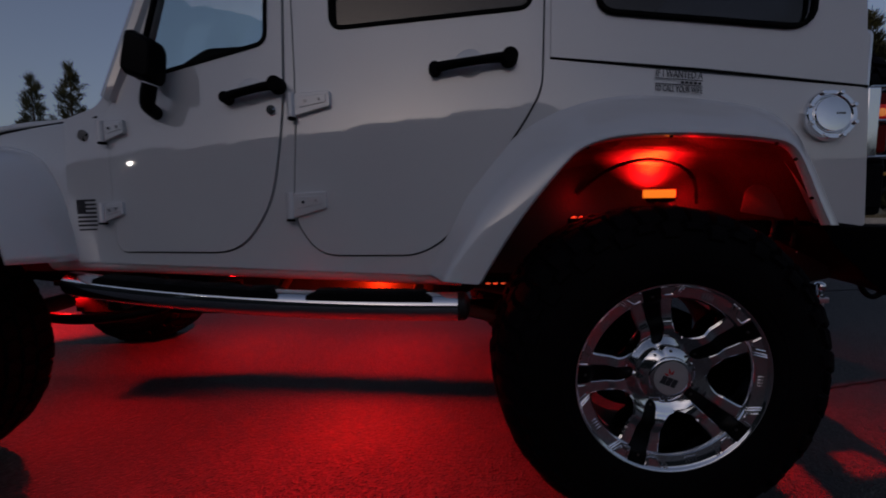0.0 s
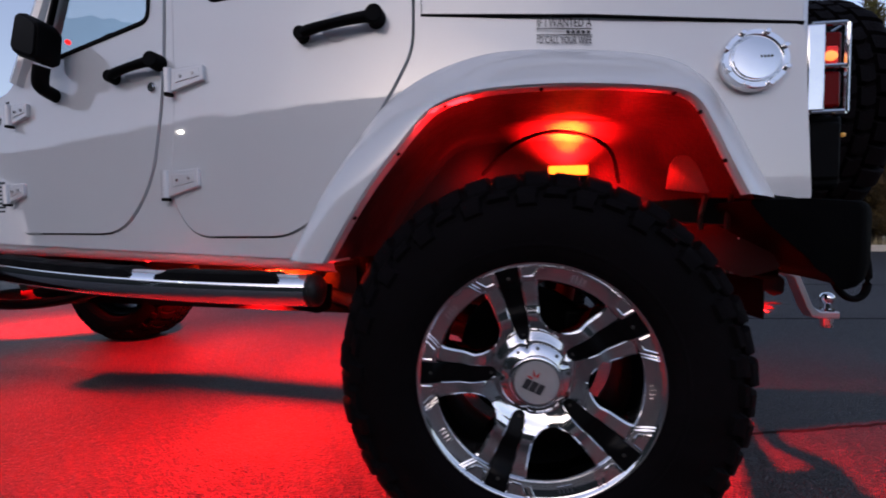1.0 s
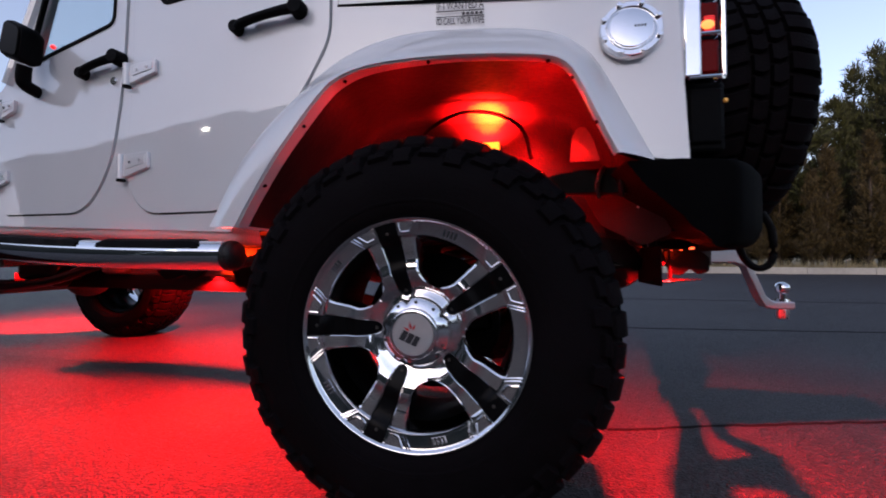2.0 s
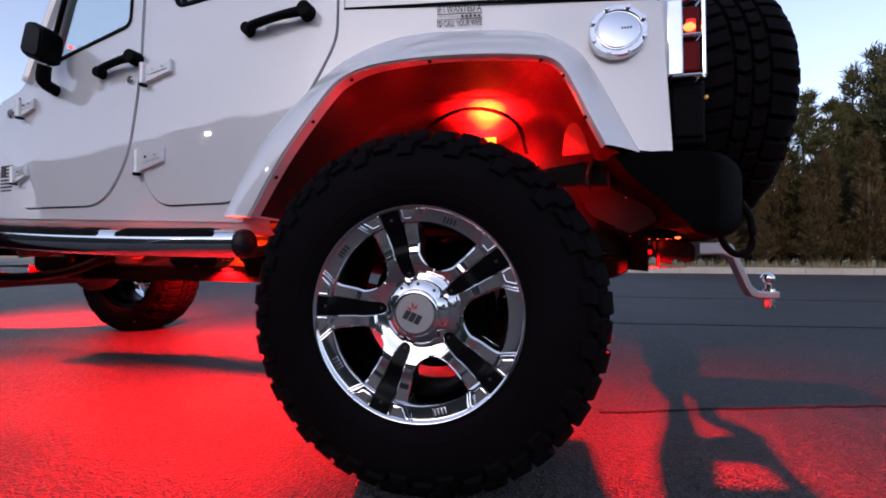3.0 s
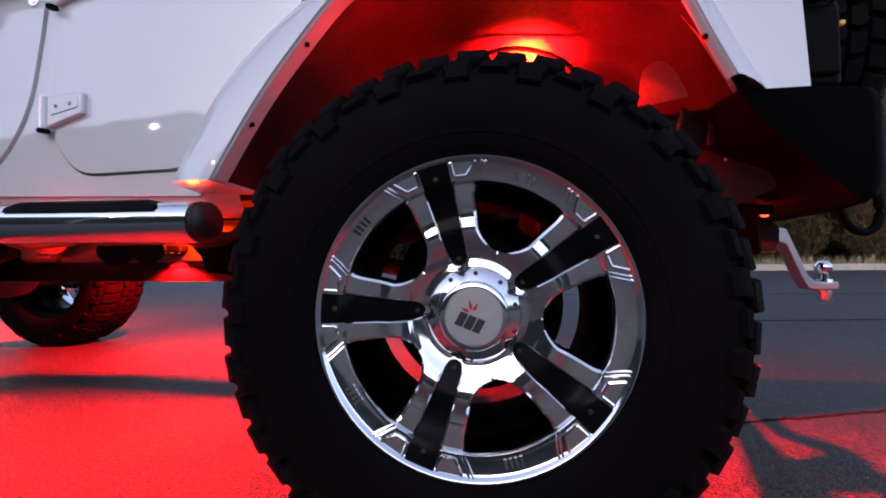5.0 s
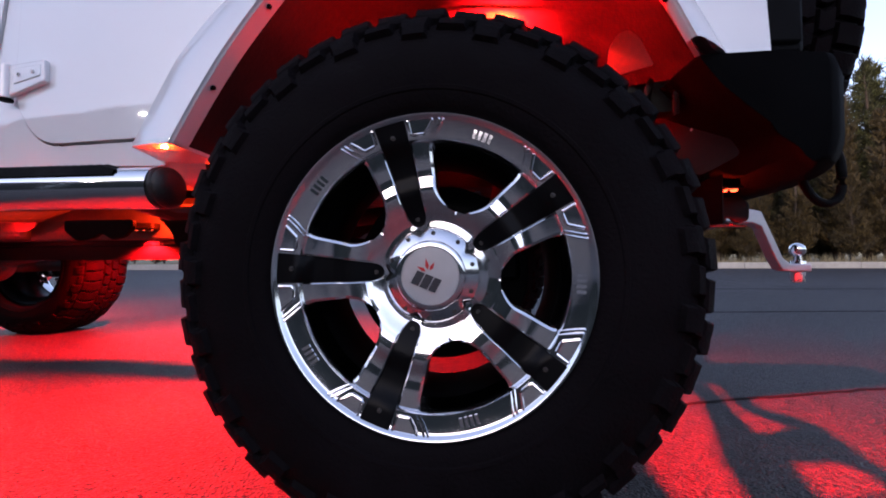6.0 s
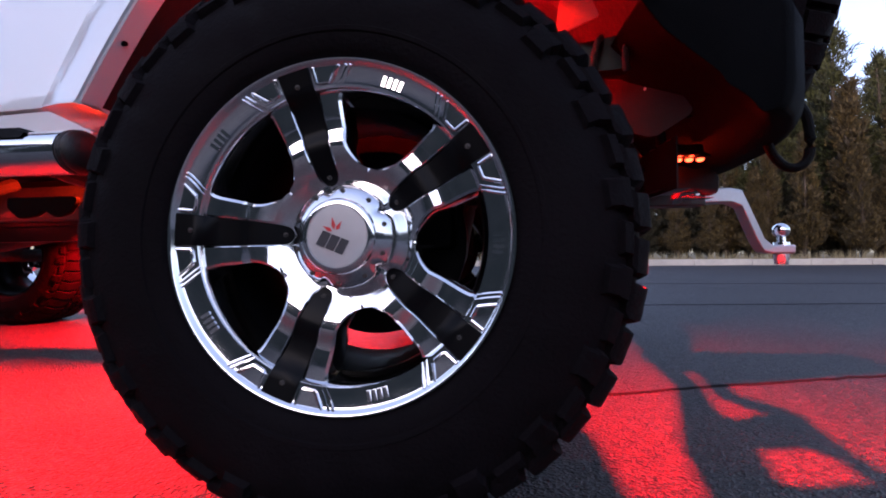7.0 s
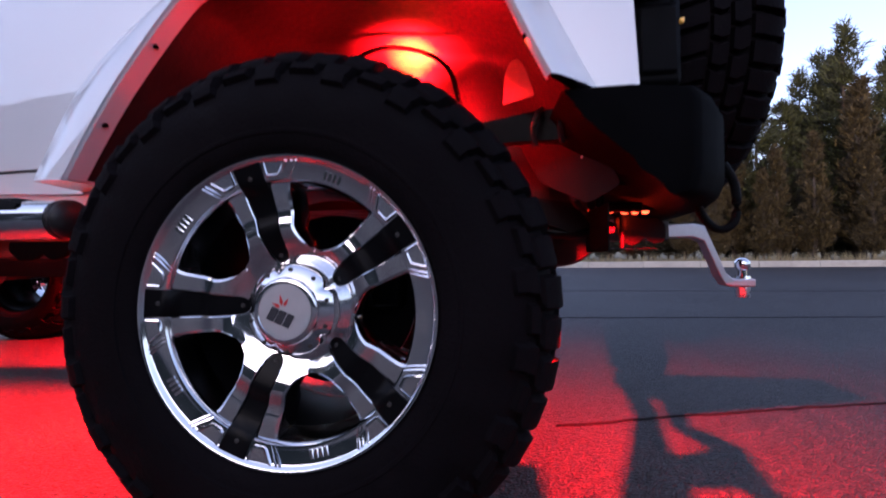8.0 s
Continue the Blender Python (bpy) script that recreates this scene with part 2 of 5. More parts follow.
    l.new(glint.outputs[0], b.inputs["Roughness"])
    return m


ASPHALT = asphalt_material()
TAR = noisy(material("tar_seam", (0.008, 0.008, 0.009), 0.8, spec=0.05), 30.0, (0.007, 0.007, 0.008), (0.022, 0.021, 0.022))
CONCRETE = noisy(material("kerb_concrete", (0.36, 0.33, 0.29), 0.85), 6.0, (0.30, 0.28, 0.25), (0.50, 0.47, 0.42), second=0.7, bump=0.5, bump_scale=40.0)
VERGE = noisy(material("dry_verge", (0.12, 0.10, 0.06), 0.95), 2.0, (0.07, 0.07, 0.035), (0.17, 0.14, 0.085), second=0.3, bump=0.6, bump_scale=12.0)
STRAW = noisy(material("dry_grass", (0.24, 0.19, 0.11), 0.9), 3.0, (0.14, 0.12, 0.06), (0.32, 0.26, 0.15))
BARK = noisy(material("bark", (0.12, 0.09, 0.07), 0.9), 8.0, (0.03, 0.022, 0.016), (0.085, 0.062, 0.045), second=1.5, bump=0.7, bump_scale=25.0)
HILL = noisy(material("wooded_bank", (0.05, 0.06, 0.035), 0.95), 0.4, (0.007, 0.008, 0.006), (0.024, 0.026, 0.020), second=0.05)


def needles(name, low, high):
    m = material(name, low, 0.7)
    n, l = m.node_tree.nodes, m.node_tree.links
    g = n.new("ShaderNodeNewGeometry")
    mix = n.new("ShaderNodeMix")
    mix.data_type = "RGBA"
    mix.inputs[6].default_value, mix.inputs[7].default_value = (*low, 1), (*high, 1)
    l.new(g.outputs["Random Per Island"], mix.inputs[0])
    l.new(mix.outputs[2], n["Principled BSDF"].inputs["Base Color"])
    return m


NEEDLES = needles("pine_needles", (0.005, 0.006, 0.001), (0.058, 0.064, 0.010))
NEEDLES_WARM = needles("cedar_needles", (0.010, 0.006, 0.001), (0.082, 0.053, 0.009))
# shrub green darkened to stand in for shade under the pines
NEEDLES_SHADED = needles("shaded_shrub_leaves", (0.005, 0.006, 0.002), (0.026, 0.023, 0.008))

# ------------------------------------------------------------------ mesh helpers


def part(name, bm, mat, parent=None, label="", bevel=0.0, angle=35, segments=2, solid=0.0):
    """Links a bmesh (or a finished mesh) as one object under a thing or a part."""
    if isinstance(bm, bmesh.types.BMesh):
        me = bpy.data.meshes.new(name)
        bmesh.ops.recalc_face_normals(bm, faces=bm.faces)
        for f in bm.faces:
            f.smooth = True
        bm.to_mesh(me)
        bm.free()
        me.set_sharp_from_angle(angle=radians(angle))
        me.materials.append(mat)
    else:
        me = bm
    ob = new(name, me)
    if parent is not None:
        ob.parent = parent
    if solid:
        s = ob.modifiers.new("solid", "SOLIDIFY")
        s.thickness, s.offset = solid, 0
    if bevel:
        b = ob.modifiers.new("bevel", "BEVEL")
        b.width, b.segments, b.limit_method, b.angle_limit, b.harden_normals = bevel, segments, "ANGLE", radians(40), False
    if label:
        tagged(ob, label)
    return ob


def thing(name, label, category, group="", kind="", at=(0, 0, 0)):
    ob = new(name)
    ob.location = at
    return tagged(ob, label, category, group, kind)


def box(bm, x0, x1, y0, y1, z0, z1, m=None):
    made = bmesh.ops.create_cube(bm, size=1)["verts"]
    bmesh.ops.scale(bm, vec=(x1 - x0, y1 - y0, z1 - z0), verts=made)
    bmesh.ops.translate(bm, vec=((x0 + x1) / 2, (y0 + y1) / 2, (z0 + z1) / 2), verts=made)
    if m is not None:
        bmesh.ops.transform(bm, matrix=m, verts=made)
    return made


def rod(bm, p0, p1, r0, r1=None, seg=16):
    """A capped cylinder or cone from p0 to p1."""
    p0, p1 = Vector(p0), Vector(p1)
    d = p1 - p0
    m = Matrix.Translation((p0 + p1) / 2) @ d.to_track_quat("Z", "Y").to_matrix().to_4x4()
    return bmesh.ops.create_cone(bm, cap_ends=True, segments=seg, radius1=r0, radius2=r0 if r1 is None else r1, depth=d.length, matrix=m)["verts"]


def ball(bm, c, r, seg=16, squash=(1, 1, 1)):
    return bmesh.ops.create_uvsphere(bm, u_segments=seg, v_segments=max(6, seg // 2), radius=1, matrix=Matrix.Translation(c) @ Matrix.Diagonal((r * squash[0], r * squash[1], r * squash[2], 1)))["verts"]


def tube(bm, pts, r, seg=10):
    """A round bar swept along points."""
    pts = [Vector(p) for p in pts]
    rings = []
    for i, p in enumerate(pts):
        d = (pts[min(i + 1, len(pts) - 1)] - pts[max(i - 1, 0)]).normalized()
        q = d.to_track_quat("Z", "Y")
        rings.append([bm.verts.new(p + q @ Vector((r * math.cos(2 * math.pi * k / seg), r * math.sin(2 * math.pi * k / seg), 0))) for k in range(seg)])
    for a, b in zip(rings, rings[1:]):
        for k in range(seg):
            bm.faces.new((a[k], a[(k + 1) % seg], b[(k + 1) % seg], b[k]))
    bm.faces.new(rings[0][::-1])
    bm.faces.new(rings[-1])


def lathe(bm, profile, seg=64, closed=False):
    """Revolves (radius, y) points round the y axis."""
    rings = [[bm.verts.new((r * math.cos(2 * math.pi * k / seg), y, r * math.sin(2 * math.pi * k / seg))) for k in range(seg)] for r, y in profile]
    pairs = list(zip(rings, rings[1:])) + ([(rings[-1], rings[0])] if closed else [])
    for a, b in pairs:
        for k in range(seg):
            bm.faces.new((a[k], a[(k + 1) % seg], b[(k + 1) % seg], b[k]))
    return rings


def rounded(pts, radius, seg=5):
    """Rounds the corners of a closed outline; radius may be one number or one a corner."""
    out, n = [], len(pts)
    for i, p in enumerate(pts):
        r = radius[i] if isinstance(radius, (list, tuple)) else radius
        a, p, b = Vector(pts[i - 1]), Vector(p), Vector(pts[(i + 1) % n])
        ra = min(r, 0.45 * (a - p).length, 0.45 * (b - p).length)
        if ra < 0.002:
            out.append(tuple(p))
            continue
        s, e = p + (a - p).normalized() * ra, p + (b - p).normalized() * ra
        for k in range(seg + 1):
            t = k / seg
            out.append(tuple(s * (1 - t) ** 2 + p * 2 * t * (1 - t) + e * t * t))
    return out


def grown(pts, d):
    """An outline moved outwards by d."""
    area = sum(a[0] * b[1] - b[0] * a[1] for a, b in zip(pts, pts[1:] + pts[:1]))
    s = 1 if area > 0 else -1
    out = []
    for i, p in enumerate(pts):
        a, b = Vector(pts[i - 1]), Vector(pts[(i + 1) % len(pts)])
        t = (b - a).normalized()
        out.append((p[0] + s * t.y * d, p[1] - s * t.x * d))
    return out


def plate(outer, face, thick, holes=()):
    """A sheet with the outline outer (x, z) and holes, whose near face lies at y = face(x, z), thick metres deep."""
    bm = bmesh.new()
    loops = []
    for pts in (outer, *holes):
        vs = [bm.verts.new((x, face(x, z), z)) for x, z in pts]
        loops.append([bm.edges.new((a, b)) for a, b in zip(vs, vs[1:] + vs[:1])])
    if holes:
        bmesh.ops.triangle_fill(bm, use_beauty=True, use_dissolve=False, edges=[e for lp in loops for e in lp], normal=(0, -1, 0))
    else:
        bm.faces.new(list(bm.verts))
    bmesh.ops.recalc_face_normals(bm, faces=bm.faces)
    got = bmesh.ops.extrude_face_region(bm, geom=list(bm.faces))
    bmesh.ops.translate(bm, vec=(0, thick, 0), verts=[v for v in got["geom"] if isinstance(v, bmesh.types.BMVert)])
    return bm


def loft(rows, closed=False):
    """Skin over rows of points."""
    bm = bmesh.new()
    vs = [[bm.verts.new(p) for p in row] for row in rows]
    for a, b in zip(vs, vs[1:]):
        for i in range(len(a) - (0 if closed else 1)):
            j = (i + 1) % len(a)
            bm.faces.new((a[i], a[j], b[j], b[i]))
    return bm


def smooth_line(pts, n):
    """n points along a line of points, eased by Catmull-Rom."""
    pts = [np.array(p, float) for p in pts]
    ext = [2 * pts[0] - pts[1], *pts, 2 * pts[-1] - pts[-2]]
    out = []
    for s in np.linspace(0, len(pts) - 1 - 1e-6, n):
        i, t = int(s), s - int(s)
        p0, p1, p2, p3 = ext[i:i + 4]
        out.append(tuple(0.5 * (2 * p1 + (p2 - p0) * t + (2 * p0 - 5 * p1 + 4 * p2 - p3) * t * t + (3 * p1 - p0 - 3 * p2 + p3) * t ** 3)))
    return out


# ------------------------------------------------------------------ ground and surroundings
GROUND = -0.02


def flat_sheet(name, x0, x1, y0, y1, z, mat):
    bm = bmesh.new()
    bm.faces.new([bm.verts.new(p) for p in ((x0, y0, z), (x1, y0, z), (x1, y1, z), (x0, y1, z))])
    return part(name, bm, mat)


ground = tagged(flat_sheet("ground", -600, 600, -600, 600, GROUND, ASPHALT), "worn grey asphalt car park surface", "asphalt", kind="structure")


def seam_strip(points, width):
    """A tar-filled joint in the asphalt, a low ragged ribbon."""
    line = smooth_line(points, 260)
    rows = []
    for i, (x, y) in enumerate(line):
        w = width * (0.6 + 0.8 * noise.noise((x * 5, y * 5, 3.0)) ** 2 + 0.3 * random.random())
        oy = 0.014 * noise.noise((x * 3, y * 2, 7.0)) + 0.008 * noise.noise((x * 14, y * 9, 2.0))
        rows.append([(x, y + oy - w, GROUND + 0.0005), (x, y + oy - w * 0.3, GROUND + 0.005), (x, y + oy + w * 0.3, GROUND + 0.005), (x, y + oy + w, GROUND + 0.0005)])
    return part("pavement_seam", loft(rows), TAR, ground)


seam_strip([(0.55, 0.66), (0.82, 0.735), (1.2, 0.84), (1.67, 0.955), (2.6, 1.15), (5.0, 1.6), (9.0, 2.3)], 0.010)
seam_strip([(0.9, 2.9), (2.0, 3.0), (4.0, 3.2), (8.0, 3.6), (14.0, 4.4)], 0.02)
seam_strip([(1.0, 5.6), (3.0, 5.7), (8.0, 5.9), (16.0, 6.6)], 0.025)

KERB_Y = 18.0
kerb = thing("kerb", "weathered pale concrete kerb along the car park", "kerb", kind="structure")
for i in range(-8, 24):
    bm = bmesh.new()
    box(bm, i * 2.4 + 0.008, i * 2.4 + 2.392, KERB_Y, KERB_Y + 0.17, GROUND - 0.05, GROUND + 0.27 + 0.006 * math.sin(i * 2.3))
    part("kerb_stone", bm, CONCRETE, kerb, bevel=0.02)


def verge_sheet():
    bm = bmesh.new()
    xs, ys = np.linspace(-40, 70, 56), np.r_[np.linspace(KERB_Y + 0.17, 50, 20), 120, 400]
    vs = [[bm.verts.new((x, y, GROUND + 0.22 + 0.08 * noise.noise((x * 0.3, y * 0.3, 0)) + max(0, y - 24) * 0.01)) for x in xs] for y in ys]
    for a, b in zip(vs, vs[1:]):
        for i in range(len(xs) - 1):
            bm.faces.new((a[i], a[i + 1], b[i + 1], b[i]))
    return bm


tagged(part("verge", verge_sheet(), VERGE), "dry grassy verge behind the kerb", "grass verge", kind="structure")


def tuft_field():
    """Dry grass blades along the kerb."""
    verts, faces = [], []
    rng = random.Random(4)
    for _ in range(5200):
        x, y = rng.uniform(0, 42), KERB_Y + 0.2 + abs(rng.gauss(0, 1.4))
        h, a = rng.uniform(0.15, 0.55), rng.uniform(0, math.pi)
        w, lean = 0.012, rng.uniform(-0.2, 0.2)
        z = GROUND + 0.2
        k = len(verts)
        verts += [(x - w * math.cos(a), y - w * math.sin(a), z), (x + w * math.cos(a), y + w * math.sin(a), z), (x + lean * h, y + rng.uniform(-0.1, 0.1), z + h)]
        faces.append((k, k + 1, k + 2))
    me = bpy.data.meshes.new("dry_grass")
    me.from_pydata(verts, [], faces)
    me.materials.append(STRAW)
    return me


tagged(new("dry_grass", tuft_field()), "tufts of dry straw-coloured grass along the kerb", "grass", kind="stuff")


def tree_meshes(height, spread, seed, droop, density, start, column=False):
    """Trunk with limbs, and a crown of many thin needle sprays, for one conifer."""
    rng = random.Random(seed)
    bm = bmesh.new()
    lean = (rng.uniform(-0.02, 0.02), rng.uniform(-0.02, 0.02))
    axis = [(lean[0] * h + 0.10 * math.sin(h * 0.8 + seed), lean[1] * h, h) for h in np.linspace(-0.3, height, 12)]
    base = 0.018 * height
    for i, (a, b) in enumerate(zip(axis, axis[1:])):
        rod(bm, a, b, base * (1 - i / 12), base * (1 - (i + 1) / 12) + 0.004, 8)
    verts, faces = [], []

    def spray(c, d, size):
        for _ in range(density):
            v = Vector((rng.gauss(0, 1), rng.gauss(0, 1), rng.gauss(0.75, 0.7))).normalized()
            v = (v + d * 0.9).normalized()
            s = v.cross(Vector((rng.gauss(0, 1), rng.gauss(0, 1), rng.gauss(0, 1)))).normalized() * size * rng.uniform(0.045, 0.105)
            o = c + Vector((rng.gauss(0, 1), rng.gauss(0, 1), rng.gauss(0, 1))) * size * 0.35
            t = o + v * size * rng.uniform(0.5, 1.15)
            k = len(verts)
            verts.extend([tuple(o - s), tuple(o + s), tuple(t + s * 0.4), tuple(t - s * 0.4)])
            faces.append((k, k + 1, k + 2, k + 3))

    h = start * height
    while h < height * 0.985:
        f = (h - start * height) / (height * (1 - start))
        reach = spread * ((1 - f) ** 0.85 * (0.60 + 0.40 * min(1, f * 3)) if not column else (1 - f) ** 0.8) + 0.12
        for _ in range(rng.choice((3, 4, 5))):
            if rng.random() < 0.16:
                continue
            a = rng.uniform(0, 2 * math.pi)
            ln = reach * rng.uniform(0.55, 1.2)
            root = Vector((np.interp(h, [p[2] for p in axis], [p[0] for p in axis]), lean[1] * h, h))
            out = Vector((math.cos(a), math.sin(a), (1.1 if column else 0.85) - droop * (1 - f))).normalized()
            tip = root + out * ln
            rod(bm, root, tip, 0.006 * height * (1 - 0.8 * f) * 0.4 + 0.004, 0.004, 5)
            steps = max(2, int(ln / 0.33))
            for k in range(1, steps + 1):
                q = root + out * ln * (0.25 + 0.75 * k / steps)
                side = Vector((-out.y, out.x, 0)) * rng.uniform(-0.35, 0.35) * ln * 0.5
                spray(q + side, out, rng.uniform(0.26, 0.42))
        h += height * rng.uniform(0.016, 0.032)
    spray(Vector((axis[-1][0], axis[-1][1], height)), Vector((0, 0, 1)), 0.4)
    crown = bpy.data.meshes.new("crown")
    crown.from_pydata(verts, [], faces)
    return bm, crown


def build_tree(name, label, height, spread, seed, droop, density, start, mat, column=False):
    tree = thing(name, label, "tree", "trees beyond the kerb")
    trunk, crown = tree_meshes(height, spread, seed, droop, density, start, column)
    crown.materials.append(mat)
    part("trunk", trunk, BARK, tree)
    part("crown", crown, mat, tree)
    return tree


pine = build_tree("pine_tree", "tall thin-crowned green pine behind the kerb", 13.5, 2.5, 3, 0.15, 28, 0.14, NEEDLES)
pine_b = build_tree("pine_tree", "bushy green pine with gaps in its crown", 11.5, 2.9, 8, 0.25, 30, 0.05, NEEDLES)
cedar = build_tree("cedar_tree", "narrow brownish cedar with dense upright sprays", 10.0, 1.6, 5, 0.0, 28, 0.02, NEEDLES_WARM, True)

shrub = build_tree("shrub", "dense green shrub below the pines, darkened as if shaded", 3.6, 1.9, 12, 0.1, 30, 0.0, NEEDLES_SHADED)


def plant(tree, az, dist, size, turn):
    a = radians(az)
    m = pose(dist * math.sin(a), dist * math.cos(a), GROUND + 0.25, 0, 0, turn) @ Matrix.Scale(size, 4)
    if tree.location.length < 0.01:
        tree.location, tree.scale = m.translation, (size,) * 3
        tree.rotation_euler.z = radians(turn)
        return tree
    c = copy_thing(tree, pose(*m.translation, 0, 0, turn))
    c.scale = (size,) * 3
    return c


TREES = [  # kind, azimuth, distance, size, turn
    (pine, 38.6, 33, 0.93, 20), (pine_b, 35.6, 32, 0.84, 80), (cedar, 41.5, 30, 0.95, 10), (pine, 43.2, 33, 0.86, 140), (pine, 36.9, 34, 0.90, 260), (pine, 40.6, 32, 1.0, 310),
    (pine_b, 33.0, 30, 0.86, 200), (cedar, 31.0, 29, 0.80, 60), (pine_b, 28.0, 31, 0.9, 310), (cedar, 35.0, 28, 0.62, 100),
    (cedar, 38.0, 28, 0.66, 250), (pine_b, 40.0, 35, 1.1, 30), (cedar, 44.5, 29, 0.75, 170), (pine_b, 46.0, 33, 1.0, 270),
    (pine, 25.0, 34, 0.9, 60), (cedar, 22.5, 30, 0.8, 90), (pine_b, 20.0, 33, 0.9, 0), (pine, 16.0, 35, 0.95, 210),
    (cedar, 12.5, 31, 0.8, 20), (pine_b, 49.0, 31, 0.95, 130), (cedar, 33.8, 27.5, 0.5, 0), (cedar, 42.3, 27.5, 0.55, 40),
    (pine_b, 37.0, 40, 0.95, 15), (pine_b, 30.0, 40, 1.1, 95), (pine_b, 43.0, 41, 1.2, 195), (cedar, 29.4, 27, 0.5, 55), (cedar, 26.0, 27.5, 0.55, 75),
    (pine_b, 8.0, 34, 0.9, 45), (cedar, 3.0, 32, 0.85, 65), (pine_b, -4.0, 36, 0.9, 12), (pine, -44.6, 46, 0.98, 33), (pine, -47.6, 44, 0.84, 77), (cedar, -49.2, 43, 0.72, 177),
]
for i in range(60):
    TREES.append((shrub if i % 3 else cedar, -44 + i * 1.62 + 0.5 * math.sin(i * 2.1), 27.0 + 2.5 * (i * 0.37 % 1) + 0.19 * abs(i - 30), (0.9 + 0.5 * (i * 0.61 % 1)) * (1.0 if i % 3 else 0.33), i * 77))
for kind, az, dist, size, turn in TREES:
    plant(kind, az, dist, size, turn)


def bank_mesh():
    """A wooded rise on the camera's side, which the doors mirror."""
    rows = []
    for k in range(6):
        row = []
        for i in range(241):
            a = radians(85 + i * 200 / 240)  # azimuth clockwise from +y
            d = 27 + k * 3
            el = np.interp(math.degrees(a), [85, 130, 160, 176, 190, 204, 220, 233, 246, 255, 270, 285], [6, 7, 12, 18.5, 22.0, 24.2, 25.2, 25.0, 22.5, 20.0, 16.0, 12.0])
            high = 42 * math.tan(radians(el))
            rough = 0.7 * noise.noise((i * 0.16, k * 1.0, 5.0)) + 0.35 * noise.noise((i * 0.9, k, 9.0)) + 0.25 * noise.noise((i * 2.1, k, 2.0))
            row.append((d * math.sin(a), d * math.cos(a), GROUND - 0.1 + max(0.0, (high + rough) * (k / 5) ** 0.6)))
        rows.append(row)
    return loft(rows)


tagged(part("backdrop", bank_mesh(), HILL), "dark wooded bank across the car park", "hill", kind="structure")


def street_lamp(x, y, height):
    lamp = thing("street_lamp", "tall grey street lamp with a lit head", "street lamp", at=(x, y, GROUND))
    bm = bmesh.new()
    rod(bm, (0, 0, 0), (0, 0, height), 0.09, 0.05, 12)
    part("pole", bm, BRUSHED, lamp, bevel=0.004)
    bm = bmesh.new()
    box(bm, -0.05, 0.75, -0.14, 0.14, height - 0.02, height + 0.12)
    part("lamp_head", bm, BRUSHED, lamp, bevel=0.03)
    bm = bmesh.new()
    ball(bm, (0.45, 0, height - 0.03), 0.11, 16, (1.0, 1.0, 0.8))
    part("bulb", bm, LAMP_GLOW, lamp)
    return lamp


street_lamp(-18.7, -12.1, 9.8)

# ------------------------------------------------------------------ the car
CAR_MID = 0.92      # y of the car's centre line
REAR_X, REAR_Y = 0.0, 0.0
FRONT_X, FRONT_Y = -2.60, 0.15
FAR_FRONT = (-2.88, 1.95)  # the far front wheel
HUB_Z = 0.435


def body_y(x, z=0.0):
    """The near flank of the body, which tapers towards the bonnet."""
    return 0.155 - 0.085 * x + 0.05 * max(0.0, x - 0.25)


def flank(off):
    return lambda x, z: body_y(x) + off


suv = thing("off_road_car", "white lifted four-door off-road car with black mud tyres, parked on asphalt", "car", at=(0, 0, 0))

# ---- wheel: axis along y, outer face towards -y
SPOKES = [105 + 72 * k for k in range(5)]
RIM_R = 0.2725


def polar(r, deg, y):
    a = radians(deg)
    return (r * math.cos(a), y, r * math.sin(a))


def spoke_depth(r):
    """How far the spokes lie behind the rim's lip, by radius: a flat by the hub, a step, a lower flat."""
    return float(np.interp(r, [0.05, 0.080, 0.088, 0.100, 0.115, 0.130, 0.149, 0.171, 0.178, 0.205, 0.235], [0.026, 0.026, 0.0235, 0.0185, 0.0125, 0.0085, 0.0095, 0.022, 0.0235, 0.022, 0.018]))


def insert_half(r):
    """Half width of a black insert at a radius."""
    return float(np.interp(r, [0.088, 0.0895, 0.093, 0.099, 0.106, 0.14, 0.20, 0.262], [0.0, 0.006, 0.0105, 0.0140, 0.0160, 0.0185, 0.0225, 0.0265]))


LUGS = 42  # shoulder lugs round a tyre


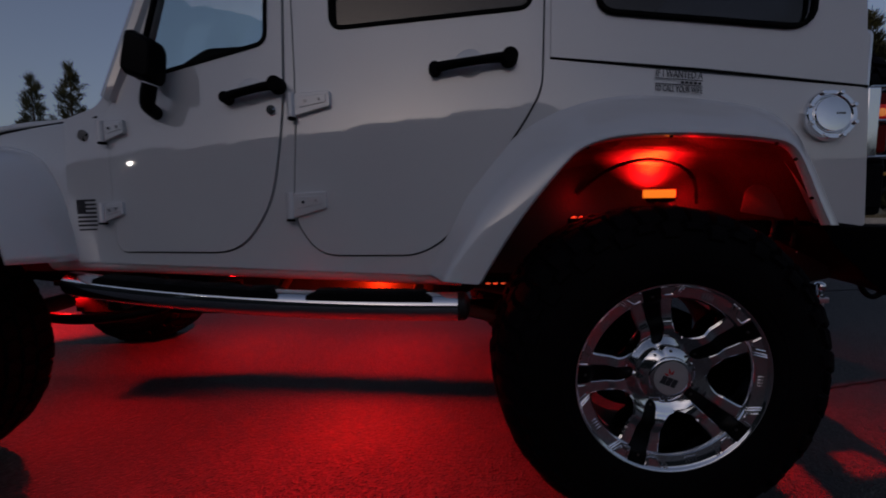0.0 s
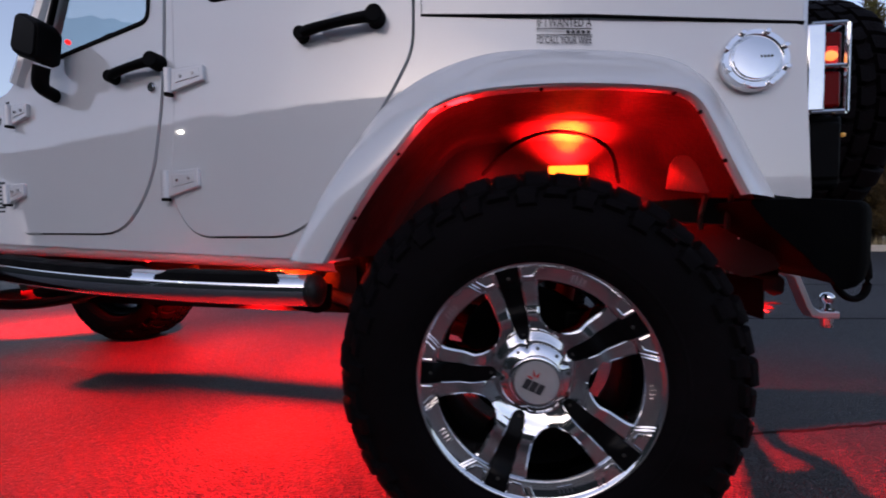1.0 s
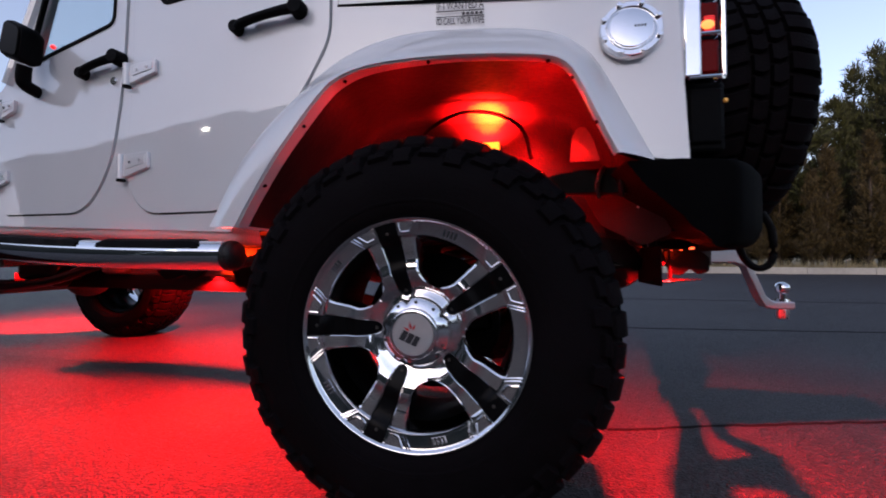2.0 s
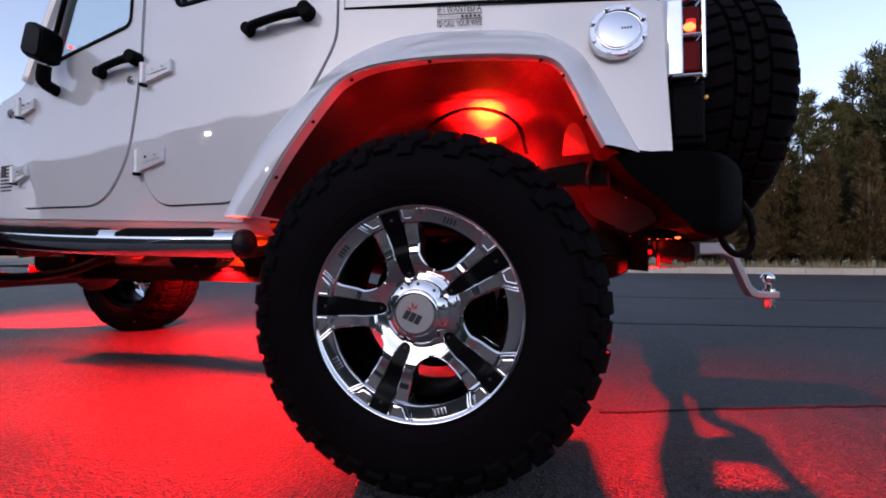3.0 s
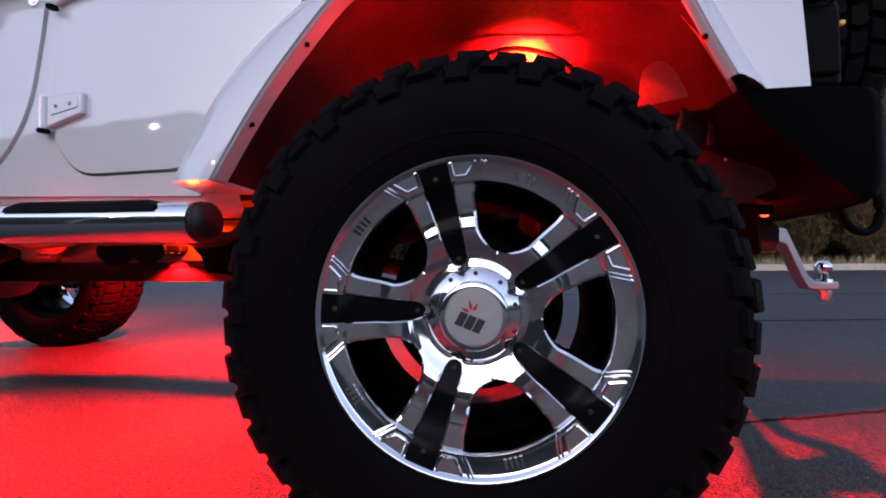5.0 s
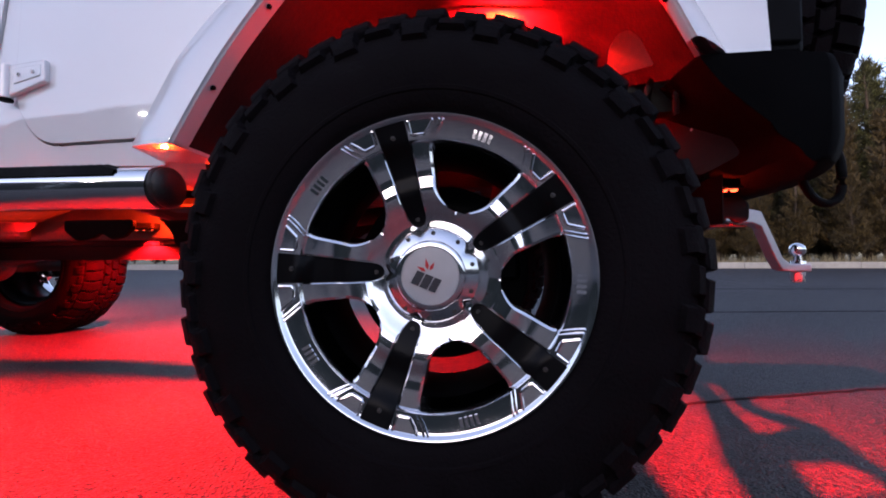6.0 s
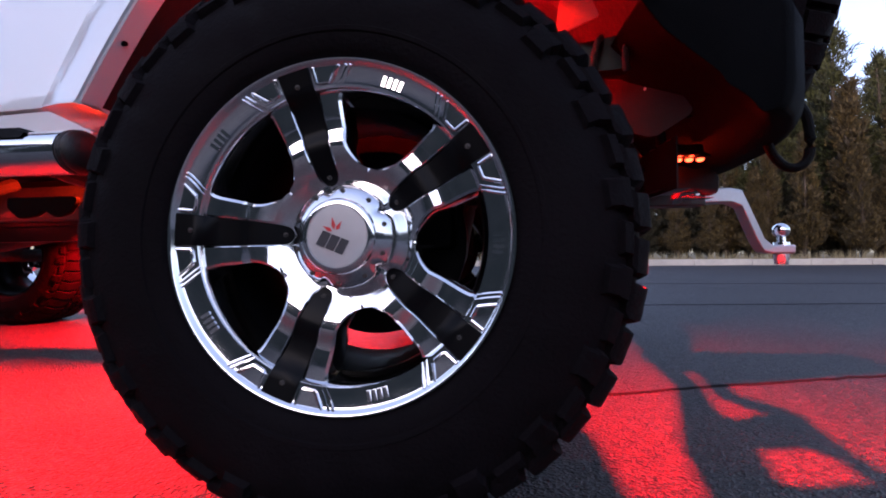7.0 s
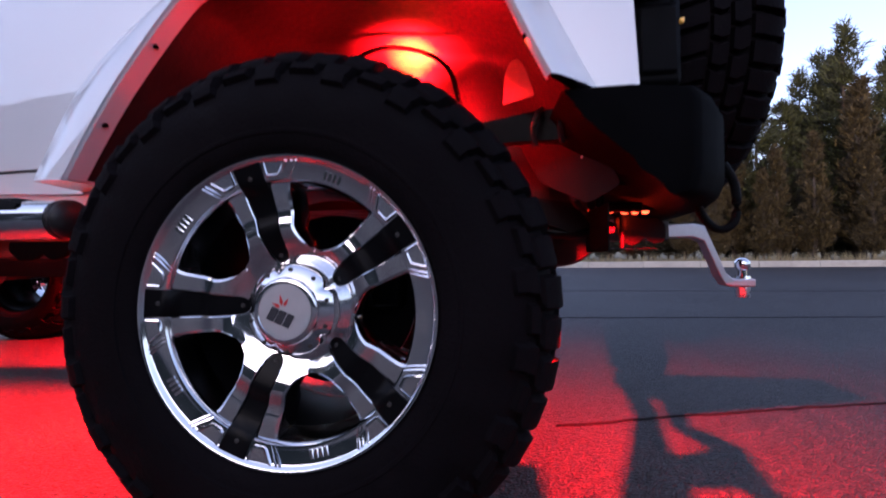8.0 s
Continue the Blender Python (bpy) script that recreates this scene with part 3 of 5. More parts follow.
def tyre_mesh():
    """A mud tyre as one moulded skin: round carcass, staggered shoulder lugs that run down the sidewall, centre blocks."""
    step = 360 / LUGS
    # radius, y, lug height, shift of the lugs in steps, and which lugs stand there: s shoulder, l long lugs only, c centre
    half = [(0.258, 0.004, 0, 0, ""), (0.262, -0.012, 0, 0, ""), (0.268, -0.026, 0, 0, ""), (0.277, -0.033, 0, 0, ""), (0.292, -0.0375, 0, 0, ""), (0.2965, -0.0380, 0, 0, ""),
            (0.2980, -0.0402, 0, 0, ""), (0.3040, -0.0412, 0, 0, ""), (0.3055, -0.0396, 0, 0, ""), (0.318, -0.0408, 0, 0, ""), (0.345, -0.0412, 0, 0, ""), (0.368, -0.0375, 0, 0, ""),
            (0.3830, -0.0318, 0, 0.40, ""), (0.3860, -0.0307, 0.0085, 0.40, "l"), (0.3960, -0.0255, 0.0110, 0.40, "l"), (0.4010, -0.0226, 0.0120, 0.40, "l"), (0.4030, -0.0213, 0.0125, 0.40, "s"), (0.4150, -0.0122, 0.0140, 0.36, "s"),
            (0.4185, -0.0092, 0.0100, 0.26, "s"), (0.4215, -0.0066, 0.0085, 0.12, "s"), (0.4250, -0.0034, 0.0130, 0.0, "s"), (0.4385, 0.0110, 0.0165, -0.02, "s"), (0.4475, 0.0270, 0.0168, -0.02, "s"),
            (0.4520, 0.0400, 0.0155, -0.04, "s"), (0.4540, 0.0580, 0.0145, -0.12, "s"), (0.4545, 0.0780, 0.0145, -0.16, "s"), (0.4548, 0.0800, 0.0, -0.16, ""), (0.4548, 0.0885, 0.0, 0.30, ""),
            (0.4550, 0.0905, 0.0145, 0.30, "c"), (0.4552, 0.1120, 0.0145, 0.42, "c"), (0.4552, 0.1290, 0.0145, 0.34, "c"), (0.4552, 0.1310, 0.0, 0.34, "")]
    rows = [(*row, 0.0) for row in half] + [(r, 0.27 - y, h, d, k, 0.5) for r, y, h, d, k in half[::-1]]
    us = (0.06, 0.10, 0.145, 0.30, 0.50, 0.70, 0.855, 0.90, 0.94)
    tops = (0.0, 0.55, 1.0, 1.0, 0.96, 1.0, 1.0, 0.55, 0.0)
    loops = []
    for n, (r, y, h, shift, kind, other) in enumerate(rows):
        a, b = rows[max(0, n - 1)], rows[min(len(rows) - 1, n + 1)]
        t = Vector((b[0] - a[0], b[1] - a[1])).normalized()
        nr, ny = (-t.y, t.x) if abs(t.y) > 1e-6 or abs(t.x) > 1e-6 else (0, -1)
        if (nr < 0 and 0.0 < y < 0.27) or (y <= 0.0 and ny > 0) or (y >= 0.27 and ny < 0):
            nr, ny = -nr, -ny
        loop = []
        for i in range(LUGS):
            rise = h if kind in ("s", "c") or (kind == "l" and i % 2 == 0) else 0.0
            if kind == "s":
                rise *= (1.0 if i % 2 == 0 else 0.84) * (1 + 0.10 * noise.noise((i * 1.7, n * 0.6, 4.0)))
            for u, top in zip(us, tops):
                narrow = 0.84 if kind == "l" else 0.94 if y < -0.009 or y > 0.279 else 1.0
                ang = (i + 0.5 + (u - 0.5) * narrow + shift + other) * step
                d = rise * top
                x, _, z = polar(r + nr * d, ang, 0)
                loop.append((x, y + ny * d, z))
        loops.append(loop)
    return loft(loops, closed=True)


def rim_ring():
    """Flat chrome rim ring with a rolled outer lip."""
    bm = bmesh.new()
    lathe(bm, [(0.224, 0.060), (0.226, 0.022), (0.228, 0.0145), (0.231, 0.0095), (0.236, 0.0080), (0.259, 0.0042), (0.2630, 0.0015), (0.2655, -0.0030), (0.2680, -0.0045), (0.270, -0.005), (RIM_R, -0.001), (0.274, 0.010), (0.270, 0.018)], 128)
    return bm


def rim_barrel():
    bm = bmesh.new()
    lathe(bm, [(0.268, 0.016), (0.240, 0.030), (0.228, 0.060), (0.222, 0.120), (0.224, 0.200), (0.236, 0.240), (0.262, 0.262), (0.268, 0.256), (0.242, 0.236), (0.232, 0.200), (0.230, 0.120), (0.236, 0.060), (0.262, 0.024)], 96, closed=True)
    return bm


def window_half(r):
    """Half width in degrees of the opening between two spokes, at a radius."""
    if r <= 0.118:
        return 0.0
    u = min(1.0, (r - 0.118) / 0.036)
    wide = np.interp(r, [0.115, 0.15, 0.19, 0.210, 0.222, 0.232], [15.0, 17.4, 19.2, 20.0, 20.0, 19.0])
    return float(wide * math.sqrt(1 - (1 - u) ** 2))


def spoke_face():
    """Five twin spokes as one cast face: a raised arm on either side of a sunken channel."""
    bm = bmesh.new()
    radii = [0.040, 0.060, 0.075, 0.085, 0.0875, 0.0895, 0.0915, 0.094, 0.097, 0.101, 0.106, 0.112, 0.1178] + [0.1185, 0.1195, 0.121, 0.124, 0.129, 0.135, 0.142, 0.150, 0.158, 0.166, 0.176, 0.188, 0.200, 0.212, 0.222, 0.232]
    for c in SPOKES:
        rows = []
        for r in radii:
            half = 36 - window_half(r)
            ch = max(0.4, math.degrees((insert_half(r) + 0.0012) / r))  # channel half width in degrees
            sunk = 0.008 if insert_half(r) > 0 else 0.0
            e1, e2 = math.degrees(0.0016 / r), math.degrees(0.006 / r)
            side = [(half, 1.0), (half - e1, 0.45), (half - e2, 0.0), ((half - e2 + ch + e1) / 2, 0.0), (ch + e1, 0.0), (ch, sunk / 0.008 * 0.2), (ch * 0.97, 2.0 if sunk else 0.0), (0.0, 2.0 if sunk else 0.0)]
            line = [(-a, k) for a, k in side] + [(a, k) for a, k in side[-2::-1]]
            row = []
            for a, k in line:
                d = spoke_depth(r)
                if k == 2.0:
                    d += sunk
                elif r > 0.117:
                    d += 0.006 * k if k < 1 or abs(a) > ch + e1 else 0.0
                row.append(polar(r, c + a, d))
            rows.append(row)
        us = rows[0]
        vs = [[bm.verts.new(p) for p in row] for row in rows]
        for a, b in zip(vs, vs[1:]):
            for i in range(len(us) - 1):
                bm.faces.new((a[i], a[i + 1], b[i + 1], b[i]))
        # side walls of the spoke, facing the openings
        for i in (0, len(us) - 1):
            start = next(k for k, r in enumerate(radii) if r >= 0.118)
            deep = [bm.verts.new(v.co + Vector((0, 0.040, 0))) for v in [row[i] for row in vs[start:]]]
            front = [row[i] for row in vs[start:]]
            for a, b, p, q in zip(front, front[1:], deep, deep[1:]):
                bm.faces.new((a, b, q, p))
    bmesh.ops.remove_doubles(bm, verts=bm.verts, dist=0.0004)
    return bm


def insert_mesh(c):
    """Black enamel insert lying in a spoke's channel, out to the rim's lip."""
    rows = []
    for r in (0.0888, 0.0895, 0.091, 0.093, 0.096, 0.099, 0.106, 0.120, 0.140, 0.149, 0.160, 0.171, 0.178, 0.190, 0.205, 0.222, 0.228, 0.240, 0.255, 0.262):
        w = max(0.002, insert_half(r))
        d = spoke_depth(r) + 0.0025 if r < 0.215 else float(np.interp(r, [0.215, 0.228, 0.262], [0.020, 0.008, 0.0005]))
        a = radians(c)
        ux, uz, tx, tz = math.cos(a), math.sin(a), -math.sin(a), math.cos(a)
        rows.append([(ux * r + tx * s * w, d + e, uz * r + tz * s * w) for s, e in ((-1, 0.010), (-1, 0.0015), (-0.93, 0.0), (0.93, 0.0), (1, 0.0015), (1, 0.010))])
    return loft(rows)


def rim_bracket(c, side):
    """Raised trapezoid outline beside an insert on the rim ring."""
    bm = bmesh.new()
    pts = [polar(0.2615, c + side * 6.9, 0.0035), polar(0.2400, c + side * 7.4, 0.0065), polar(0.2385, c + side * 8.2, 0.0070), polar(0.2385, c + side * 12.2, 0.0070), polar(0.2400, c + side * 13.0, 0.0065), polar(0.2615, c + side * 16.0, 0.0035)]
    tube(bm, pts, 0.0030, 8)
    pad = [bm.verts.new(Vector(p) + Vector((0, -0.0012, 0))) for p in pts]
    bm.faces.new(pad)
    return bm


def raised_bar(c, k):
    """One plain bar of the unreadable raised lettering on the rim ring."""
    bm = bmesh.new()
    a = c + (k - 1.5) * 2.1
    m = Matrix.Translation(polar(0.2455, a, 0.0055)) @ Matrix.Rotation(-radians(a), 4, "Y")
    box(bm, -0.008, 0.008, -0.0005, 0.002, -0.0026, 0.0026, m)
    return bm


def rim_ridge(c, off):
    """Stepped raised edge of the flat field between two spokes."""
    bm = bmesh.new()
    tube(bm, [polar(0.262, c + off, 0.002), polar(0.247, c + off * 1.10, 0.006), polar(0.231, c + off * 1.24, 0.0115)], 0.0024, 6)
    return bm


def hub_ring():
    """Domed chrome hub ring, notched at every spoke insert."""
    bm = bmesh.new()
    rows = []
    for r, y in ((0.0832, 0.024), (0.0830, 0.0075), (0.0820, 0.0050), (0.0806, 0.0036), (0.068, -0.0040), (0.0590, -0.0080)):
        row = []
        for k in range(180):
            a = 2.0 * k
            off = abs((a - 105 + 36) % 72 - 36)
            s = 1 - 0.09 * math.exp(-(off / 6.0) ** 2) if r > 0.08 else 1.0
            row.append(polar(r * s, a, y))
        rows.append(row)
    return loft(rows, closed=True)


def hub_cup():
    bm = bmesh.new()
    lathe(bm, [(0.0600, 0.000), (0.0592, -0.0115), (0.0575, -0.0140), (0.0550, -0.0150), (0.0505, -0.0165), (0.0490, -0.0165), (0.0480, -0.0150)], 64)
    return bm


def cap_plate():
    bm = bmesh.new()
    ring = lathe(bm, [(0.0482, -0.0140), (0.0472, -0.0155), (0.030, -0.0161), (0.0005, -0.0163)], 48)
    bm.faces.new(ring[-1])
    return bm


def cap_mark(x, w):
    """A plain leaning bar in place of one of the maker's letters on the cap."""
    bm = bmesh.new()
    made = box(bm, x - w, x + w, -0.0176, -0.0158, -0.0235, 0.0005)
    for v in made:
        v.co.x += 0.12 * v.co.z
    bmesh.ops.transform(bm, matrix=Matrix.Rotation(radians(22), 4, "Y"), verts=made)
    return bm


def cap_star():
    """Three small red shards above the letters."""
    bm = bmesh.new()
    for a, l in ((60, 0.016), (100, 0.020), (150, 0.017)):
        d = Vector((math.cos(radians(a)), 0, math.sin(radians(a))))
        s = Vector((-d.z, 0, d.x)) * 0.0032
        o = Vector((-0.003, -0.0173, 0.005))
        lo = [o + d * 0.005, o + d * l * 0.6 + s, o + d * (l + 0.005), o + d * l * 0.6 - s]
        vs = [bm.verts.new(p) for p in lo] + [bm.verts.new(p + Vector((0, 0.0012, 0))) for p in lo]
        bm.faces.new(vs[:4])
        bm.faces.new(vs[4:][::-1])
        for i in range(4):
            j = (i + 1) % 4
            bm.faces.new((vs[i], vs[4 + i], vs[4 + j], vs[j]))
    return bm


def stud(r, a, y, size):
    bm = bmesh.new()
    x, _, z = polar(r, a, 0)
    rod(bm, (x, y + 0.006, z), (x, y - 0.001, z), size, size, 10)
    rod(bm, (x, y, z), (x, y - 0.003, z), size * 0.75, size * 0.5, 10)
    return bm


WHEEL_MESHES = {}


def dished(me):
    """Draws the outer part of the wheel face forward, so that the hub sits in a shallow dish."""
    for v in me.vertices:
        r = math.hypot(v.co.x, v.co.z)
        w = max(0.0, min(1.0, (r - 0.095) / 0.11))
        w = w * w * (3 - 2 * w) * max(0.0, min(1.0, 1.4 - v.co.y / 0.06))
        v.co = Vector((v.co.x * 0.976, v.co.y - 0.024 * w, v.co.z * 0.976))


def wheel(m, name="wheel", label="", detail=True):
    """A mud tyre on a twin-spoke chrome rim, as a part of the car."""
    def piece(key, make, mat, parent, tag="", **k):
        if key in WHEEL_MESHES:
            return part(key.split("|")[0], WHEEL_MESHES[key], mat, parent, tag, **k)
        ob = part(key.split("|")[0], make(), mat, parent, tag, **k)
        WHEEL_MESHES[key] = ob.data
        if key != "tyre":
            dished(ob.data)
        return ob

    w = piece(name, rim_barrel, GLOSS_BLACK, suv, label)
    w.matrix_basis = m
    piece("tyre", tyre_mesh, RUBBER, w, "black knobbly mud tyre", angle=30) if "tyre" not in WHEEL_MESHES else piece("tyre", tyre_mesh, RUBBER, w, "black knobbly mud tyre")
    piece("rim_ring", rim_ring, CHROME, w, "polished chrome rim ring")
    piece("spokes", spoke_face, CHROME, w, "five twin chrome spokes", angle=28)
    piece("hub_ring", hub_ring, CHROME, w, "scalloped chrome hub ring")
    piece("hub_cup", hub_cup, CHROME, w)
    piece("cap_plate", cap_plate, PLATE_GREY, w, "grey disc of the hub cap")
    if detail:
        for i, (x, half) in enumerate(((-0.0165, 0.0069), (-0.0008, 0.0069), (0.0145, 0.0063))):
            piece(f"cap_mark|{i}", lambda: cap_mark(x, half), DECAL, w)
        piece("cap_star", cap_star, CAP_RED, w)
    for k, c in enumerate(SPOKES):
        piece(f"spoke_insert|{k}", lambda: insert_mesh(c), GLOSS_BLACK, w, "black enamel spoke insert")
        if not detail:
            continue
        for s in (-1, 1):
            piece(f"rim_bracket|{k}{s}", lambda: rim_bracket(c, s), CHROME, w)
        for i in range(4):
            piece(f"raised_bar|{k}{i}", lambda: raised_bar(c + 36, i), CHROME, w)
        for off in (-17.4, -15.9, 15.9, 17.4):
            piece(f"rim_ridge|{k}{off}", lambda: rim_ridge(c + 36, off), CHROME, w)
        for r in (0.102, 0.240):
            piece(f"insert_screw|{k}{r}", lambda: stud(r, c, spoke_depth(r) + 0.0025 if r < 0.2 else 0.0055, 0.0042), STEEL, w)
    if detail:
        for k in range(10):
            piece(f"hub_bolt|{k}", lambda: stud(0.0725, 123 + 36 * k, -0.0020, 0.0040), STEEL, w)
    return w


wheel(pose(REAR_X, REAR_Y, HUB_Z))
wheel(pose(FRONT_X, FRONT_Y, HUB_Z, 0, 33, 0))
wheel(pose(REAR_X, 2 * CAR_MID - REAR_Y, HUB_Z, 0, 12, 180), detail=False)
wheel(pose(FAR_FRONT[0], FAR_FRONT[1], HUB_Z, 0, 50, 180), detail=False)
wheel(pose(1.115, 0.92, 1.17, 0, 15, 90), name="spare_wheel", label="spare wheel with a black mud tyre on the tailgate", detail=False)

# ---- body panels
REAR_DOOR = [(-1.085, 1.90), (-1.088, 1.22), (-1.112, 0.875), (-1.030, 0.757), (-0.705, 0.757), (-0.612, 0.806), (-0.362, 1.174), (-0.313, 1.262), (-0.307, 1.90)]
FRONT_DOOR = [(-1.108, 1.90), (-1.135, 1.225), (-1.190, 0.93), (-1.310, 0.768), (-1.745, 0.772), (-1.765, 0.80), (-1.765, 1.25), (-1.685, 1.335), (-1.440, 1.90)]
REAR_DOOR = rounded(REAR_DOOR, [0.05, 0.05, 0.09, 0.09, 0.09, 0.12, 0.12, 0.12, 0.05])
FRONT_DOOR = rounded(FRONT_DOOR, [0.05, 0.2, 0.12, 0.12, 0.03, 0.03, 0.04, 0.04, 0.05])
REAR_GLASS = rounded([(-0.955, 1.86), (-0.960, 1.475), (-0.350, 1.500), (-0.345, 1.86)], 0.035)
FRONT_GLASS = rounded([(-1.160, 1.86), (-1.185, 1.445), (-1.640, 1.350), (-1.455, 1.86)], 0.03)
SHELL = rounded([(-1.42, 1.98), (-1.70, 1.39), (-1.80, 1.27), (-1.93, 1.23), (-1.96, 0.735), (-0.66, 0.688), (-0.50, 0.90), (-0.33, 1.12), (-0.10, 1.17), (0.25, 1.16), (0.42, 1.06), (0.53, 0.85), (0.628, 0.834), (0.606, 1.230), (-0.288, 1.348), (-0.288, 1.98)],
                [0.05, 0.02, 0.03, 0.01, 0.01, 0.01, 0.05, 0.1, 0.1, 0.1, 0.1, 0.02, 0.012, 0.02, 0.004, 0.05])

part("body_shell", plate(SHELL, flank(0.004), 0.05, [grown(REAR_DOOR, 0.0065), grown(FRONT_DOOR, 0.0065)]), PAINT, suv, "glossy white body side panel", bevel=0.004)
rows = []
for x in np.linspace(-2.06, -0.56, 32):
    y, z = body_y(x), float(np.interp(x, [-1.96, -0.66, -0.5], [0.735, 0.688, 0.682]))
    rows.append([(x, y + 0.010, z + 0.012), (x, y + 0.011, z + 0.001), (x, y + 0.015, z - 0.012), (x, y + 0.026, z - 0.028), (x, y + 0.045, z - 0.038), (x, y + 0.10, z - 0.042)])
part("rocker_sill", loft(rows), PAINT, suv, "white rocker sill curving under the doors", angle=60)
part("inner_side", plate(rounded([(-1.42, 1.46), (-1.93, 1.2), (-1.93, 0.76), (-0.66, 0.70), (-0.45, 1.0), (-0.30, 1.2), (-0.30, 1.46)], 0.02), flank(0.06), 0.02), DARK, suv)

rear_door = part("rear_door", plate(REAR_DOOR, flank(-0.002), 0.045, [REAR_GLASS]), PAINT, suv, "closed white rear door with a tinted window", bevel=0.0035)
front_door = part("front_door", plate(FRONT_DOOR, flank(-0.002), 0.045, [FRONT_GLASS]), PAINT, suv, "closed white front door with a clear window", bevel=0.0035)


def window_pane(outline, mat, door):
    part("window_glass", plate(grown(outline, 0.006), flank(0.016), 0.005), mat, door)
    ring = plate(grown(outline, 0.010), flank(-0.006), 0.016, [grown(outline, -0.004)])
    part("window_seal", ring, PLASTIC, door, bevel=0.003)


window_pane(REAR_GLASS, TINTED, rear_door)
window_pane(FRONT_GLASS, CLEAR, front_door)


def door_handle(door, x0, x1, z0, z1):
    """Black bar grip with a round lock boss at its rear end and a shallow cup behind it."""
    y0, y1 = body_y(x0) - 0.002, body_y(x1) - 0.002
    bm = bmesh.new()
    ax, az = (x0 + x1) / 2, (z0 + z1) / 2
    n = 10
    rows = []
    for k in range(n + 1):
        t = k / n
        x, z = x0 + (x1 - x0) * t, z0 + (z1 - z0) * t
        bow = 0.024 * math.sin(math.pi * min(1, max(0.0, t * 0.99 + 0.005))) ** 0.25 + 0.008
        h = 0.017 - 0.004 * math.sin(math.pi * t)
        y = body_y(x) - bow
        rows.append([(x, y + c * 0.013, z + s * h) for c, s in ((math.cos(2 * math.pi * i / 12), math.sin(2 * math.pi * i / 12)) for i in range(12))])
    bm = loft(rows, closed=True)
    bm.verts.ensure_lookup_table()
    bm.faces.new([bm.verts[i] for i in range(12)])
    bm.faces.new([bm.verts[n * 12 + i] for i in range(12)])
    rod(bm, (x0 + 0.004, y0 + 0.004, z0), (x0 + 0.004, y0 - 0.030, z0), 0.021, 0.019, 16)
    rod(bm, (x1, y1 + 0.004, z1), (x1, y1 - 0.036, z1), 0.027, 0.024, 20)
    handle = part("door_handle", bm, PLASTIC, door, "black plastic bar handle", bevel=0.002)
    bm = bmesh.new()
    cx = (x0 + x1) / 2 + 0.01
    vs = bmesh.ops.create_uvsphere(bm, u_segments=24, v_segments=12, radius=1, matrix=Matrix.Translation((cx, body_y(cx) + 0.0005, az + 0.004)) @ Matrix.Diagonal((0.062, 0.006, 0.045, 1)))
    part("handle_cup", bm, PAINT, door)


door_handle(rear_door, -0.640, -0.412, 1.330, 1.352)
door_handle(front_door, -1.320, -1.145, 1.272, 1.305)


def door_lock(door, x, z):
    bm = bmesh.new()
    y = body_y(x) - 0.002
    rod(bm, (x, y + 0.004, z), (x, y - 0.006, z), 0.016, 0.015, 24)
    rod(bm, (x, y - 0.006, z), (x, y - 0.0075, z), 0.010, 0.008, 20)
    part("door_lock", bm, CHROME, door, "round chrome lock", bevel=0.001)


door_lock(front_door, -1.172, 1.232)


def hinge(door, x, z, w, h):
    """Exposed cast hinge: a tapering strap with two recessed bolts on a vertical barrel."""
    bm = plate(rounded([(x, z - h * 0.52), (x, z + h * 0.42), (x + w, z + h * 0.48), (x + w, z - h * 0.16)], 0.006), flank(-0.015), 0.014)
    hg = part("hinge", bm, PAINT, door, "white cast door hinge", bevel=0.004)
    bm = bmesh.new()
    y = body_y(x) - 0.012
    rod(bm, (x - 0.010, y, z - h * 0.56), (x - 0.010, y, z + h * 0.45), 0.013, 0.013, 16)
    part("hinge_barrel", bm, PAINT, hg, bevel=0.002)
    bm = bmesh.new()
    rod(bm, (x - 0.010, y, z - h * 0.66), (x - 0.010, y, z - h * 0.55), 0.014, 0.013, 16)
    part("hinge_pin", bm, PLASTIC, hg, bevel=0.002)
    bm = plate(rounded([(x + w * 0.14, z - h * 0.18), (x + w * 0.14, z + h * 0.28), (x + w * 0.9, z + h * 0.34), (x + w * 0.9, z + h * 0.00)], 0.004), flank(-0.0172), 0.004)
    part("hinge_panel", bm, PAINT, hg, bevel=0.002)
    for k in (0.32, 0.70):
        bm = bmesh.new()
        bx = x + w * k
        rod(bm, (bx, body_y(bx) - 0.016, z + h * (0.03 + 0.16 * k)), (bx, body_y(bx) - 0.0200, z + h * (0.03 + 0.16 * k)), 0.006, 0.005, 6)
        part("hinge_bolt", bm, BRUSHED, hg)


hinge(rear_door, -1.090, 1.246, 0.118, 0.076)
hinge(rear_door, -1.110, 0.926, 0.112, 0.086)
hinge(front_door, -1.765, 1.186, 0.072, 0.070)
hinge(front_door, -1.790, 0.912, 0.068, 0.068)

